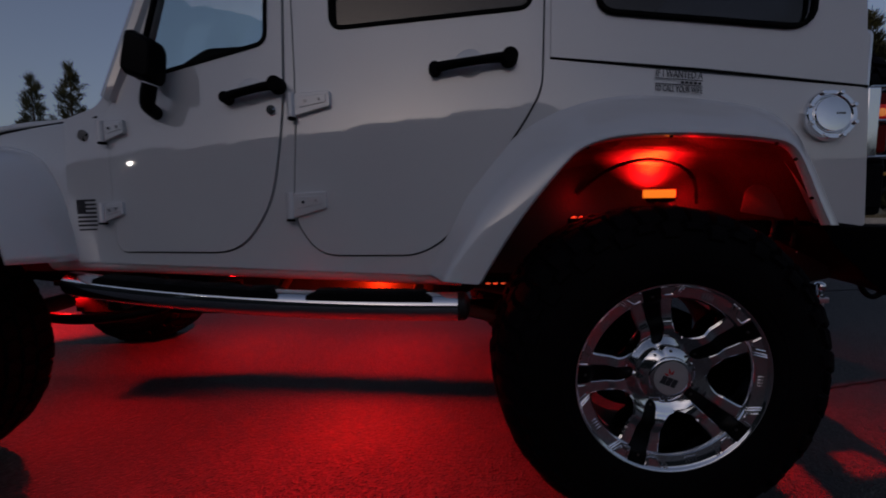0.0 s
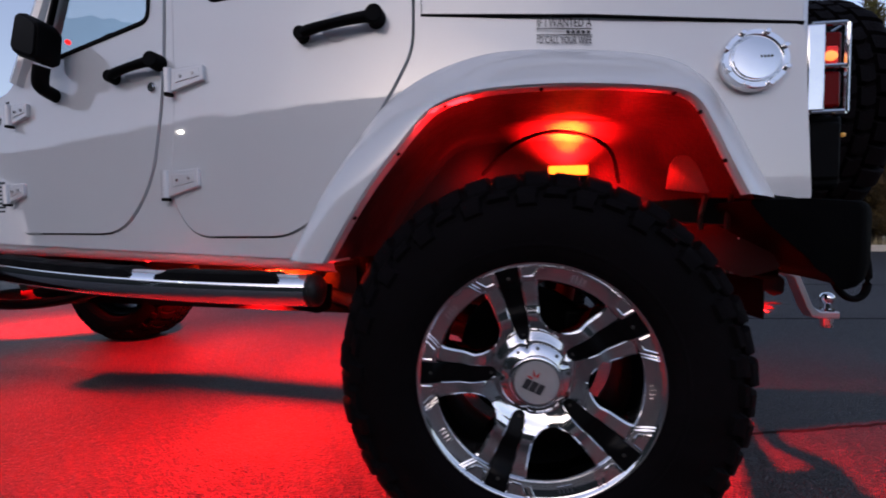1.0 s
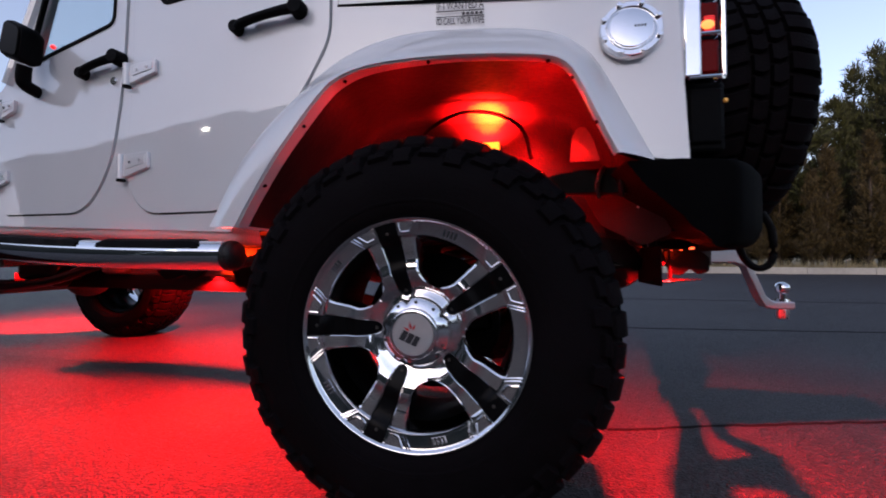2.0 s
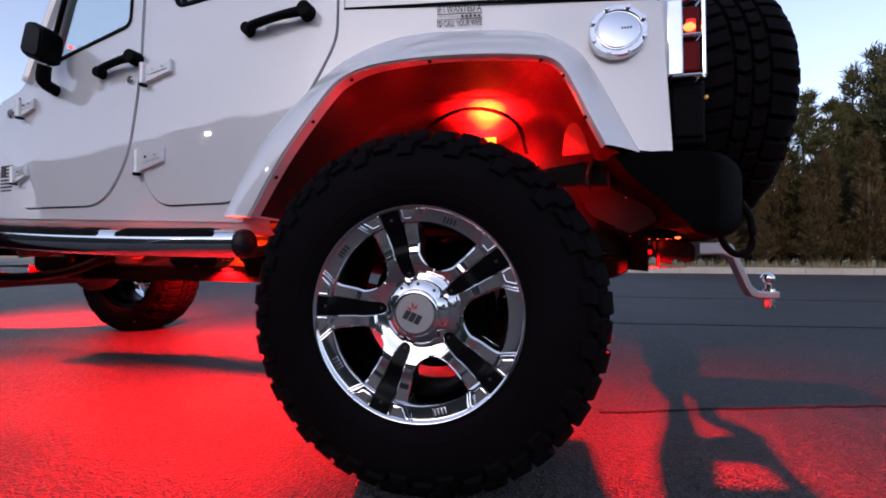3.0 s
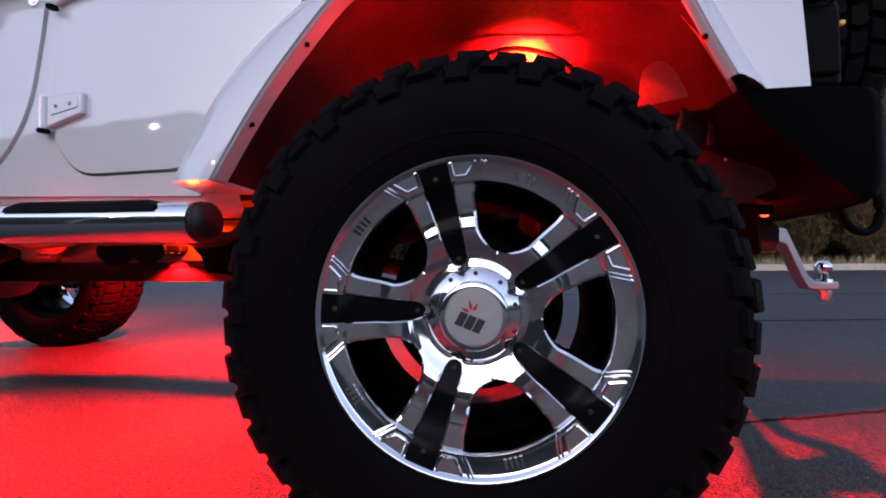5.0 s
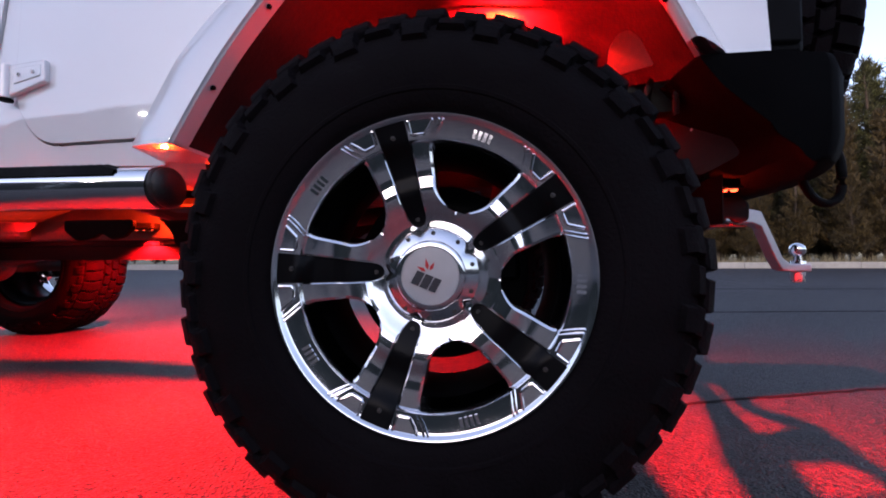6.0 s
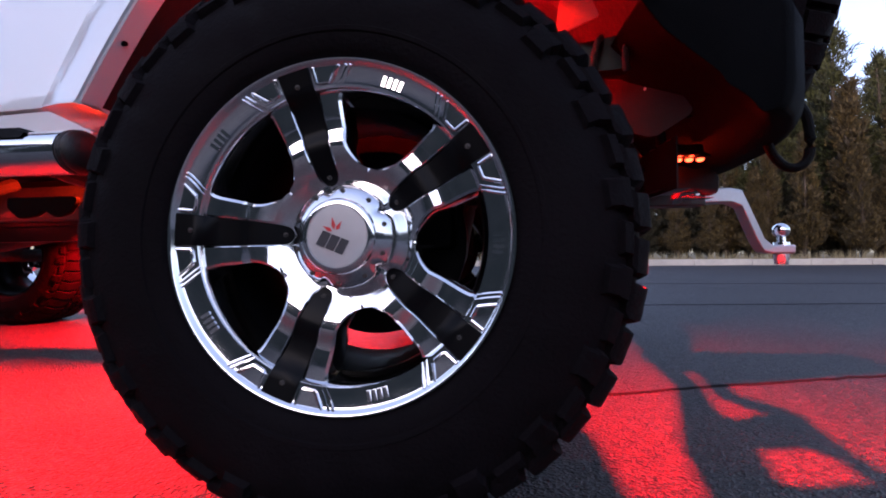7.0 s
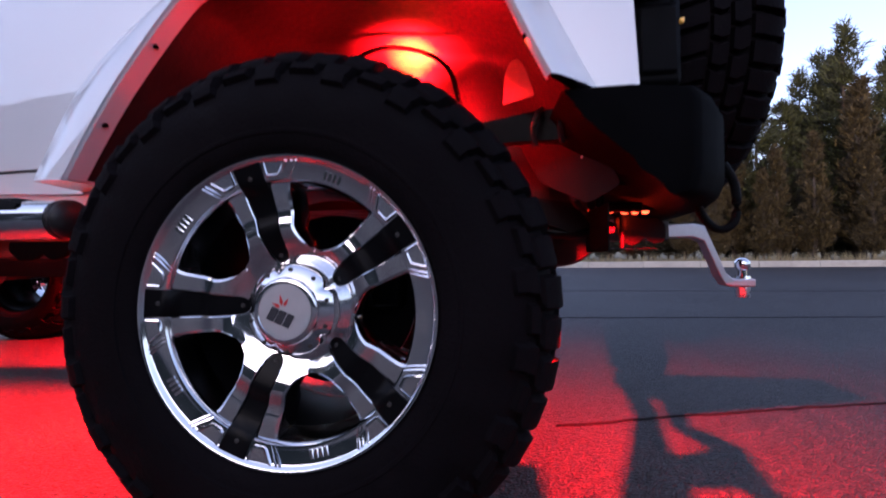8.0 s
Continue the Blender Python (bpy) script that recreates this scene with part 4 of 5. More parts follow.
# hard top over the rear bay
TOP = rounded([(-0.286, 1.354), (0.602, 1.238), (0.545, 1.98), (-0.286, 1.98)], [0.004, 0.02, 0.08, 0.05])
QUARTER_GLASS = rounded([(-0.150, 1.478), (0.440, 1.400), (0.415, 1.80), (-0.150, 1.86)], [0.05, 0.07, 0.05, 0.05])
hard_top = part("hard_top", plate(TOP, flank(0.006), 0.04, [QUARTER_GLASS]), PAINT, suv, "white hard top with a tinted side window", bevel=0.006)
window_pane(QUARTER_GLASS, TINTED, hard_top)
bm = bmesh.new()
tube(bm, [(-0.288, body_y(-0.288) + 0.006, 1.351), (0.15, body_y(0.15) + 0.006, 1.296), (0.603, body_y(0.603) + 0.006, 1.234)], 0.0045, 8)
part("top_seal", bm, PLASTIC, suv)

FAR = 2 * CAR_MID


def far_y(x, off=0.0):
    return FAR - body_y(x) - off


# roof, far flank, tail, floor and nose close the body
bm = bmesh.new()
rows = []
for x, z in ((-1.45, 1.95), (-1.30, 1.985), (-0.6, 2.0), (0.2, 1.99), (0.46, 1.965), (0.52, 1.94)):
    rows.append([(x, body_y(x) + 0.01 + (0.05 if k in (0, 6) else 0) * 0 + (far_y(x) - body_y(x) - 0.02) * k / 6, z - 0.05 * (abs(k - 3) / 3) ** 3) for k in range(7)])
part("roof", loft(rows), PAINT, suv, "white hard roof", solid=0.03)
far_side = plate(rounded([(-1.95, 0.74), (-0.5, 0.70), (-0.33, 1.12), (0.35, 1.08), (0.47, 0.86), (0.603, 0.84), (0.575, 1.40), (-1.75, 1.40), (-1.95, 1.23)], 0.02), lambda x, z: far_y(x) - 0.04, 0.04)
part("far_flank", far_side, PAINT, suv, "glossy white body side panel", bevel=0.004)
for x0, x1, lean in ((-1.14, -1.08, 0.0), (-0.33, -0.25, 0.0), (0.44, 0.52, -0.03), (-1.70, -1.64, 0.24)):
    part("far_pillar", plate([(x0, 1.38), (x1, 1.38), (x1 + lean, 1.97), (x0 + lean, 1.97)], lambda x, z: far_y(x) - 0.04, 0.04), PAINT, suv)
bm = bmesh.new()
box(bm, 0.570, 0.625, body_y(0.57) + 0.01, far_y(0.57) - 0.01, 0.84, 1.40)
part("tailgate", bm, PAINT, suv, "white tailgate behind the spare wheel", bevel=0.02)
bm = bmesh.new()
box(bm, 0.50, 0.535, body_y(0.5) + 0.03, far_y(0.5) - 0.03, 1.42, 1.95)
part("rear_window", bm, TINTED, suv)
bm = bmesh.new()
box(bm, -2.2, 0.56, 0.66, FAR - 0.66, 0.70, 0.74)
box(bm, -1.95, -0.62, 0.37, 0.66, 0.70, 0.74)
box(bm, -1.95, -0.62, FAR - 0.66, FAR - 0.30, 0.70, 0.74)
part("floor_pan", bm, STEEL, suv)

# bonnet, front wing, windscreen
rows = []
for x, z, y in ((-1.78, 1.262, 0.44), (-2.2, 1.245, 0.47), (-2.65, 1.205, 0.52), (-3.05, 1.15, 0.56)):
    n = 9
    rows.append([(x, y + (FAR - 2 * y) * k / (n - 1), z + 0.05 * (1 - (abs(k - 4) / 4) ** 3)) for k in range(n)])
part("bonnet", loft(rows), PAINT, suv, "glossy white bonnet", solid=0.03)
NOSE = rounded([(-1.925, 1.222), (-1.925, 0.755), (-2.02, 0.76), (-2.14, 1.00), (-2.36, 1.08), (-2.85, 1.06), (-2.99, 0.95), (-3.06, 1.135), (-2.55, 1.19)], 0.015)
part("front_wing", plate(NOSE, lambda x, z: 0.325 + (-1.93 - x) * 0.22, 0.03), PAINT, suv, "glossy white front wing", bevel=0.006)
part("front_wing", plate(NOSE, lambda x, z: FAR - 0.355 - (-1.93 - x) * 0.22, 0.03), PAINT, suv, "glossy white front wing", bevel=0.006)
bm = bmesh.new()
tube(bm, [(-1.80, 0.315, 1.235), (-2.2, 0.385, 1.205), (-2.65, 0.47, 1.16), (-3.05, 0.545, 1.12)], 0.005, 8)
part("bonnet_seam", bm, PLASTIC, suv)
bm = bmesh.new()
box(bm, -3.11, -3.06, 0.52, FAR - 0.52, 0.72, 1.14)
grille = part("grille", bm, PAINT, suv, "white slotted front grille", bevel=0.02)
for k in range(7):
    bm = bmesh.new()
    y = CAR_MID + (k - 3) * 0.085
    box(bm, -3.116, -3.07, y - 0.022, y + 0.022, 0.82, 1.08)
    part("grille_slot", bm, DARK, grille, bevel=0.01)
bm = bmesh.new()
box(bm, -3.30, -3.13, 0.28, FAR - 0.28, 0.58, 0.74)
part("front_bumper", bm, PLASTIC, suv, "black front bumper", bevel=0.03)
bm = bmesh.new()
vs = [bm.verts.new(p) for p in ((-1.72, 0.34, 1.30), (-1.72, FAR - 0.34, 1.30), (-1.42, FAR - 0.34, 1.93), (-1.42, 0.34, 1.93))]
bm.faces.new(vs)
part("windscreen", bm, SCREEN, suv, solid=0.006)
bm = bmesh.new()
tube(bm, [(-1.745, 0.31, 1.29), (-1.60, 0.30, 1.58), (-1.43, 0.29, 1.94)], 0.030, 10)
part("windscreen_pillar", bm, PAINT, suv)
bm = bmesh.new()
tube(bm, [(-1.745, FAR - 0.31, 1.29), (-1.60, FAR - 0.30, 1.58), (-1.43, FAR - 0.29, 1.94)], 0.030, 10)
part("windscreen_pillar", bm, PAINT, suv)

# cabin
bm = bmesh.new()
box(bm, -1.72, -1.52, 0.40, FAR - 0.40, 1.05, 1.36)
dash = part("dashboard", bm, CABIN, suv, "dark dashboard", bevel=0.05)
bm = bmesh.new()
ball(bm, (-1.575, 0.335, 1.440), 0.009, 10)
part("warning_lamp", bm, DASH_LED, dash, "small red dashboard light")
for y in (0.62, FAR - 0.62):
    for x in (-1.10, -0.45):
        bm = bmesh.new()
        box(bm, x - 0.07, x + 0.07, y - 0.20, y + 0.20, 0.95, 1.46)
        box(bm, x - 0.45, x, y - 0.21, y + 0.21, 0.84, 0.99)
        seat = part("seat", bm, CABIN, suv, "dark cloth seat", bevel=0.04)
        bm = bmesh.new()
        box(bm, x - 0.04, x + 0.05, y - 0.11, y + 0.11, 1.50, 1.66)
        part("headrest", bm, CABIN, seat, bevel=0.03)

# door mirror
MIRROR = rounded([(-0.062, -0.046), (0.040, -0.084), (0.056, 0.040), (-0.030, 0.084)], 0.022)
rows = []
for y, g in ((0.262, 0.55), (0.256, 0.85), (0.24, 1.0), (0.205, 1.0), (0.19, 0.9), (0.184, 0.6)):
    rows.append([(-1.552 + dx * g, y, 1.390 + dz * g) for dx, dz in MIRROR])
mirror = part("door_mirror", loft(rows, closed=True), PLASTIC, front_door, "black door mirror on an arm", solid=0.004)
bm = bmesh.new()
tube(bm, smooth_line([(-1.545, 0.225, 1.310), (-1.558, 0.23, 1.275), (-1.566, 0.24, 1.248), (-1.575, 0.290, 1.236)], 12), 0.022, 12)
part("mirror_arm", bm, PLASTIC, mirror)
# black enamel stands in for the dark trees the glass would mirror
bm = plate([(-1.552 + dx * 0.82, 1.390 + dz * 0.82) for dx, dz in MIRROR], lambda x, z: 0.181, 0.004)
part("mirror_glass", bm, GLOSS_BLACK, mirror, bevel=0.004)

# ---- rear wing flare
FLARE_IN = smooth_line([(-0.512, 0.690), (-0.459, 0.780), (-0.400, 0.870), (-0.330, 0.960), (-0.265, 1.035), (-0.225, 1.066), (-0.165, 1.087), (-0.08, 1.097), (0.05, 1.098), (0.18, 1.090), (0.28, 1.078), (0.325, 1.066), (0.355, 1.040), (0.385, 0.985), (0.415, 0.920), (0.453, 0.843)], 61)
FLARE_OUT = smooth_line([(-0.668, 0.698), (-0.626, 0.780), (-0.586, 0.858), (-0.545, 0.940), (-0.493, 1.007), (-0.440, 1.072), (-0.387, 1.126), (-0.284, 1.186), (-0.170, 1.222), (-0.047, 1.233), (0.140, 1.215), (0.310, 1.182), (0.396, 1.130), (0.445, 1.060), (0.495, 0.960), (0.556, 0.838)], 61)


def flare_skin(inner, outer, edge_y, body, foot=0.0):
    """Wing flare: rises from the body side, rolls over and returns inwards as a lip."""
    soft_prof = [(0.0, 1.0), (0.03, 0.93), (0.12, 0.80), (0.22, 0.67), (0.35, 0.52), (0.60, 0.27), (0.82, 0.08), (0.93, 0.005), (0.98, 0.0), (1.0, 0.05)]
    square_prof = [(0.0, 1.0), (0.10, 0.76), (0.20, 0.50), (0.27, 0.30), (0.31, 0.19), (0.36, 0.14), (0.70, 0.04), (0.93, 0.005), (0.98, 0.0), (1.0, 0.05)]
    rows = []
    for k, ((xi, zi), (xo, zo)) in enumerate(zip(inner, outer)):
        yo = body(xo)
        b = foot * max(0.0, min(1.0, (22 - k) / 14))
        prof = [(w + (u - w) * b, d + (e - d) * b) for (w, d), (u, e) in zip(soft_prof, square_prof)]
        rows.append([(xo + (xi - xo) * w, edge_y + (yo - edge_y) * d, zo + (zi - zo) * w) for w, d in prof])
    return loft(rows)


EDGE_Y = 0.048
flare = part("wing_flare", flare_skin(FLARE_IN, FLARE_OUT, EDGE_Y, lambda x: body_y(x) + 0.006, 1.0), PAINT, suv, "glossy white flare over the rear wheel", angle=50)
mid_in = (0.0, 0.75)


def inward(p, d):
    v = Vector((mid_in[0] - p[0], mid_in[1] - p[1])).normalized() * d
    return (p[0] + v.x, p[1] + v.y)


rows = []
for k, p in enumerate(FLARE_IN):
    q, r = inward(p, 0.003), inward(p, 0.006)
    deep = 0.020 + 0.022 * max(0.0, min(1.0, (34 - k) / 14))
    rows.append([(p[0], EDGE_Y + 0.003, p[1]), (q[0], EDGE_Y + 0.006, q[1]), (r[0], EDGE_Y + deep, r[1]), (p[0], EDGE_Y + deep + 0.004, p[1])])
part("flare_lip", loft(rows), PAINT, flare, "white lip under the flare")
for k in (5, 12, 21, 31, 42, 49, 56):
    p, q = inward(FLARE_IN[k], 0.002), inward(FLARE_IN[k], 0.009)
    bm = bmesh.new()
    mid = EDGE_Y + (0.022 if k < 25 else 0.013)
    rod(bm, (p[0], mid, p[1]), (q[0], mid, q[1]), 0.0055, 0.0042, 10)
    part("flare_bolt", bm, PLASTIC, flare, "black push bolt")
(xi, zi), (xo, zo) = FLARE_IN[0], FLARE_OUT[0]
ends = [(xo + (xi - xo) * w, EDGE_Y + (body_y(xo) + 0.006 - EDGE_Y) * d, zo + (zi - zo) * w) for w, d in ((0.0, 1.0), (0.20, 0.50), (0.27, 0.30), (0.31, 0.19), (0.36, 0.14), (0.70, 0.04), (0.95, 0.002), (1.0, 0.06), (1.0, 1.0))]
bm = bmesh.new()
low = [bm.verts.new((x, y, z - 0.003)) for x, y, z in ends]
top = [bm.verts.new((x + 0.002, y + 0.001, z + 0.004)) for x, y, z in ends]
bm.faces.new(low)
bm.faces.new(top[::-1])
for i in range(len(low)):
    j = (i + 1) % len(low)
    bm.faces.new((low[i], low[j], top[j], top[i]))
bmesh.ops.recalc_face_normals(bm, faces=bm.faces)
part("flare_foot", bm, PAINT, flare, "flat white end of the flare", angle=20)

# front wing flare, rear half seen past the front tyre
F_IN = smooth_line([(-2.020, 0.745), (-2.045, 0.86), (-2.11, 0.98), (-2.21, 1.06), (-2.42, 1.09), (-2.78, 1.085), (-2.93, 1.03), (-3.02, 0.92)], 30)
F_OUT = smooth_line([(-1.925, 0.740), (-1.945, 0.88), (-2.00, 1.03), (-2.11, 1.13), (-2.40, 1.165), (-2.82, 1.155), (-3.02, 1.09), (-3.10, 0.95)], 30)
part("wing_flare", flare_skin(F_IN, F_OUT, 0.17, lambda x: 0.33 + (-1.93 - x) * 0.22), PAINT, suv, "glossy white flare over the front wheel", solid=0.006)
bm = flare_skin([(x, z) for x, z in F_IN], F_OUT, 0.17, lambda x: 0.33 + (-1.93 - x) * 0.22)
bmesh.ops.transform(bm, matrix=Matrix(((1, 0, 0, 0), (0, -1, 0, FAR), (0, 0, 1, 0), (0, 0, 0, 1))), verts=bm.verts)
part("wing_flare", bm, PAINT, suv, "glossy white flare over the front wheel", solid=0.006)
bm = flare_skin(FLARE_IN, FLARE_OUT, EDGE_Y, lambda x: body_y(x) + 0.006)
bmesh.ops.transform(bm, matrix=Matrix(((1, 0, 0, 0), (0, -1, 0, FAR), (0, 0, 1, 0), (0, 0, 0, 1))), verts=bm.verts)
part("wing_flare", bm, PAINT, suv, "glossy white flare over the rear wheel", solid=0.006)


# ---- wheel houses
def wheel_house(arch, y0, y1, grow, flip=False, deep=False):
    """Arched liner over a wheel with a flat inner wall."""
    ring = [(x + (x - mx) * grow, z + (z - 0.75) * grow) for (x, z), mx in ((p, (arch[0][0] + arch[-1][0]) / 2) for p in arch)]
    f = (lambda y: FAR - y) if flip else (lambda y: y)
    cx = (arch[0][0] + arch[-1][0]) / 2
    bow = [(0.0, 1.0), (0.2, 1.0), (0.4, 0.985), (0.55, 0.965), (0.7, 0.93), (0.82, 0.88), (0.91, 0.81), (0.97, 0.72), (1.0, 0.60)]
    if deep:
        bow = [(0.0, 1.0), (0.5, 1.0), (0.8, 0.995), (0.90, 0.985), (0.96, 0.965), (0.99, 0.935), (1.0, 0.90)]
    last = bow[-1][1]
    swell = 0.09 if deep else 0.0  # the rear half widens behind its edge
    if deep:
        bow[1:1] = [(0.06, 1.0), (0.14, 1.0), (0.24, 1.0), (0.36, 1.0)]
    rows = [[(cx + (x - cx) * g + swell * min(1.0, t * 3.2) * max(0.0, min(1.0, (x - 0.22) / 0.2)), f(y0 + (y1 - y0) * t), 0.66 + (z - 0.66) * g) for x, z in ring] for t, g in bow]
    bm = loft(rows)
    ring = [(cx + (x - cx) * last + swell * max(0.0, min(1.0, (x - 0.22) / 0.2)), 0.66 + (z - 0.66) * last) for x, z in ring]
    inner = [bm.verts.new((x, f(y1), z)) for x, z in ring]
    bm.faces.new(inner + [bm.verts.new((ring[-1][0], f(y1), 0.66)), bm.verts.new((ring[0][0], f(y1), 0.66))])
    return bm


part("wheel_house", wheel_house(FLARE_IN, EDGE_Y + 0.022, 0.42, 0.012, deep=True), LINER, suv, "dark wheel-house liner lit red", angle=40)
part("wheel_house", wheel_house(FLARE_IN, 0.10, 0.50, 0.05, True), LINER, suv, "dark wheel-house liner lit red", angle=40)
part("wheel_house", wheel_house(F_IN, 0.24, 0.62, 0.05), LINER, suv, "dark wheel-house liner lit red", angle=40)
part("wheel_house", wheel_house(F_IN, 0.24, 0.62, 0.05, True), LINER, suv, "dark wheel-house liner lit red", angle=40)
bm = bmesh.new()
tube(bm, smooth_line([(-0.13, 0.40, 0.95), (-0.05, 0.36, 1.025), (0.06, 0.33, 1.062), (0.17, 0.33, 1.050), (0.245, 0.33, 1.000), (0.275, 0.35, 0.91)], 24), 0.006, 8)
part("brake_hose", bm, PLASTIC, suv, "black hose looped in the wheel well")
# folded liner flap behind the tyre
part("liner_flap", plate(rounded([(0.378, 0.880), (0.440, 0.858), (0.434, 0.885), (0.424, 0.930), (0.410, 0.962), (0.394, 0.968), (0.383, 0.948)], [0.004, 0.004, 0.02, 0.03, 0.016, 0.012, 0.02]), lambda x, z: 0.285 - (x - 0.373) * 1.6, 0.005), FLAP, suv, "upright flap of the wheel-house liner")
bm = bmesh.new()
rows = []
for x, y, z0, z1 in ((0.26, 0.330, 0.785, 0.835), (0.34, 0.300, 0.795, 0.848), (0.42, 0.265, 0.790, 0.852), (0.50, 0.235, 0.782, 0.850), (0.56, 0.215, 0.778, 0.846)):
    rows.append([(x, y, z0), (x, y + 0.03, z0), (x, y + 0.03, z1), (x, y, z1)])
bm = loft(rows, closed=True)
part("body_mount", bm, GLOSS_BLACK, suv, "black body mount arm behind the tyre", solid=0.002)
for x0, x1 in ((0.452, 0.446), (0.505, 0.500)):
    bm = bmesh.new()
    y0 = 0.243 - (x0 - 0.42) * 0.38
    tube(bm, smooth_line([(x0 + 0.012, y0 + 0.02, 0.856), (x0, y0, 0.838), (x1 - 0.004, y0 - 0.004, 0.805), (x1 + 0.002, y0 + 0.01, 0.770)], 10), 0.0065, 8)
    part("brake_line", bm, LINER, suv)
part("inner_panel", plate(rounded([(0.415, 0.835), (0.484, 0.800), (0.585, 0.745), (0.612, 0.672), (0.560, 0.640), (0.471, 0.705)], 0.012), lambda x, z: 0.395 - (x - 0.415) * 1.05, 0.006), PANEL, suv, "folded steel panel ahead of the bumper")
part("tub_side", plate(rounded([(0.44, 0.74), (0.62, 0.74), (0.60, 1.30), (0.40, 1.30), (0.40, 1.0)], 0.01), lambda x, z: 0.43, 0.006), STEEL, suv, "dark steel tub side behind the wheel")
bm = bmesh.new()
box(bm, 0.30, 0.62, 0.505, 0.52, 0.60, 0.93)
part("rail_side", bm, STEEL, suv, bevel=0.004)

# ---- rock lights
# the added fills get a pod as well
for lx, ly, lz, watts, dz, radius, cone, aim, hue in ROCK_LIGHTS:
    bm = bmesh.new()
    box(bm, lx - 0.045, lx + 0.045, ly - 0.018, ly + 0.018, lz - 0.008, lz + 0.016)
    pod = part("rock_light", bm, PLASTIC, suv, "small black light pod with red diodes", bevel=0.006)
    for k in (-1, 0, 1):
        bm = bmesh.new()
        if dz > 0:
            ball(bm, (lx + k * 0.027, ly, lz + 0.016), 0.009, 10, (1, 1, 0.6))
        else:
            ball(bm, (lx + k * 0.026, ly, lz - (0.0035 if cone > 100 else 0.010)), 0.009, 10, (1, 1, 0.6))
        part("diode", bm, LED, pod)
lx, ly, lz = ROCK_LIGHTS[0][:3]
bm = bmesh.new()
box(bm, lx - 0.074, lx + 0.038, ly - 0.026, ly - 0.019, lz + 0.006, lz + 0.034)
part("lens_cover", bm, LENS, suv, "amber-lit lens of the wheel-well light", bevel=0.004)
# added strip, meant to cut the pods' light
rows = []
for x in np.linspace(-1.66, -2.30, 16):
    y = rail_y(x) - 0.079
    rows.append([(x, y, 0.5785), (x, y + 0.002, 0.5785), (x, y + 0.002, 0.645), (x, y + 0.06, 0.648), (x, y + 0.06, 0.651), (x, y, 0.648)])
part("lamp_flange", loft(rows, closed=True), GLOSS_BLACK, suv, "black angle strip added as a hood for the light pods")
for outline in ([(-1.14, 0.582), (-1.14, 0.552), (-1.10, 0.520), (-1.05, 0.526), (-1.02, 0.544), (-0.985, 0.522), (-0.945, 0.532), (-0.92, 0.560), (-0.92, 0.582)],
                [(-0.845, 0.590), (-0.80, 0.545), (-0.785, 0.500), (-0.70, 0.488), (-0.655, 0.505), (-0.65, 0.590)]):
    part("mount_bracket", plate(rounded(outline, 0.010), lambda x, z: 0.40, 0.014), BUMPER_BLACK, suv, "black body mount bracket", bevel=0.002)
part("mount_plate", plate(rounded([(-1.62, 0.605), (-1.62, 0.574), (-1.55, 0.560), (-1.45, 0.562), (-1.41, 0.580), (-1.41, 0.605)], 0.012), lambda x, z: rail_y(x) - 0.084, 0.003), STEEL, suv, "bare steel mount plate under the sill")
# added plate under the rear pod, cut so its shadow shapes the light patches
SLOT = [(0.6965, 0.4285), (0.7000, 0.4245), (0.6955, 0.4095), (0.6938, 0.3995), (0.6965, 0.3925), (0.6985, 0.3880), (0.6865, 0.3832), (0.6890, 0.3950), (0.6925, 0.4055), (0.6945, 0.4130)]
LOWER_SLOT = [(0.6836, 0.3673), (0.6940, 0.3690), (0.6965, 0.3646), (0.6950, 0.3565), (0.6785, 0.3537)]
SHADOW_OUTLINE = [(0.6625, 0.3450), (0.6675, 0.3670), (0.6790, 0.3930), (0.6862, 0.4115), (0.6890, 0.4280), (0.6900, 0.4480), (0.7300, 0.5420), (0.7480, 0.5460), (0.7290, 0.4850),
           (0.7140, 0.4560), (0.7750, 0.4560), (0.7750, 0.4325), (0.7490, 0.4255), (0.7030, 0.4120), (0.6995, 0.4010), (0.7050, 0.3945), (0.7065, 0.3880), (0.7040, 0.3780), (0.7010, 0.3630), (0.7000, 0.3450), (0.6820, 0.3380)]
bm = plate([(x, y) for x, y in SHADOW_OUTLINE], lambda x, z: 0.0, 0.002, [SLOT, LOWER_SLOT])
for v in bm.verts:
    v.co = Vector((v.co.x, v.co.z, 0.545 - v.co.y))
bracket = part("lamp_bracket", bm, GLOSS_BLACK, suv, "thin slotted plate added to shape the pod's light")
# added plates keep the pod's light off the tyre and nearby ground
bm = bmesh.new()
box(bm, 0.588, 0.6500, 0.285, 0.374, 0.5430, 0.5452)
box(bm, 0.597, 0.600, 0.230, 0.430, 0.535, 0.640)
part("lamp_shield", bm, GLOSS_BLACK, bracket, "black plates added to block the pod's light")
bm = bmesh.new()
box(bm, 0.696, 0.704, 0.46, 0.475, 0.544, 0.66)
part("bracket_stem", bm, GLOSS_BLACK, bracket, bevel=0.001)

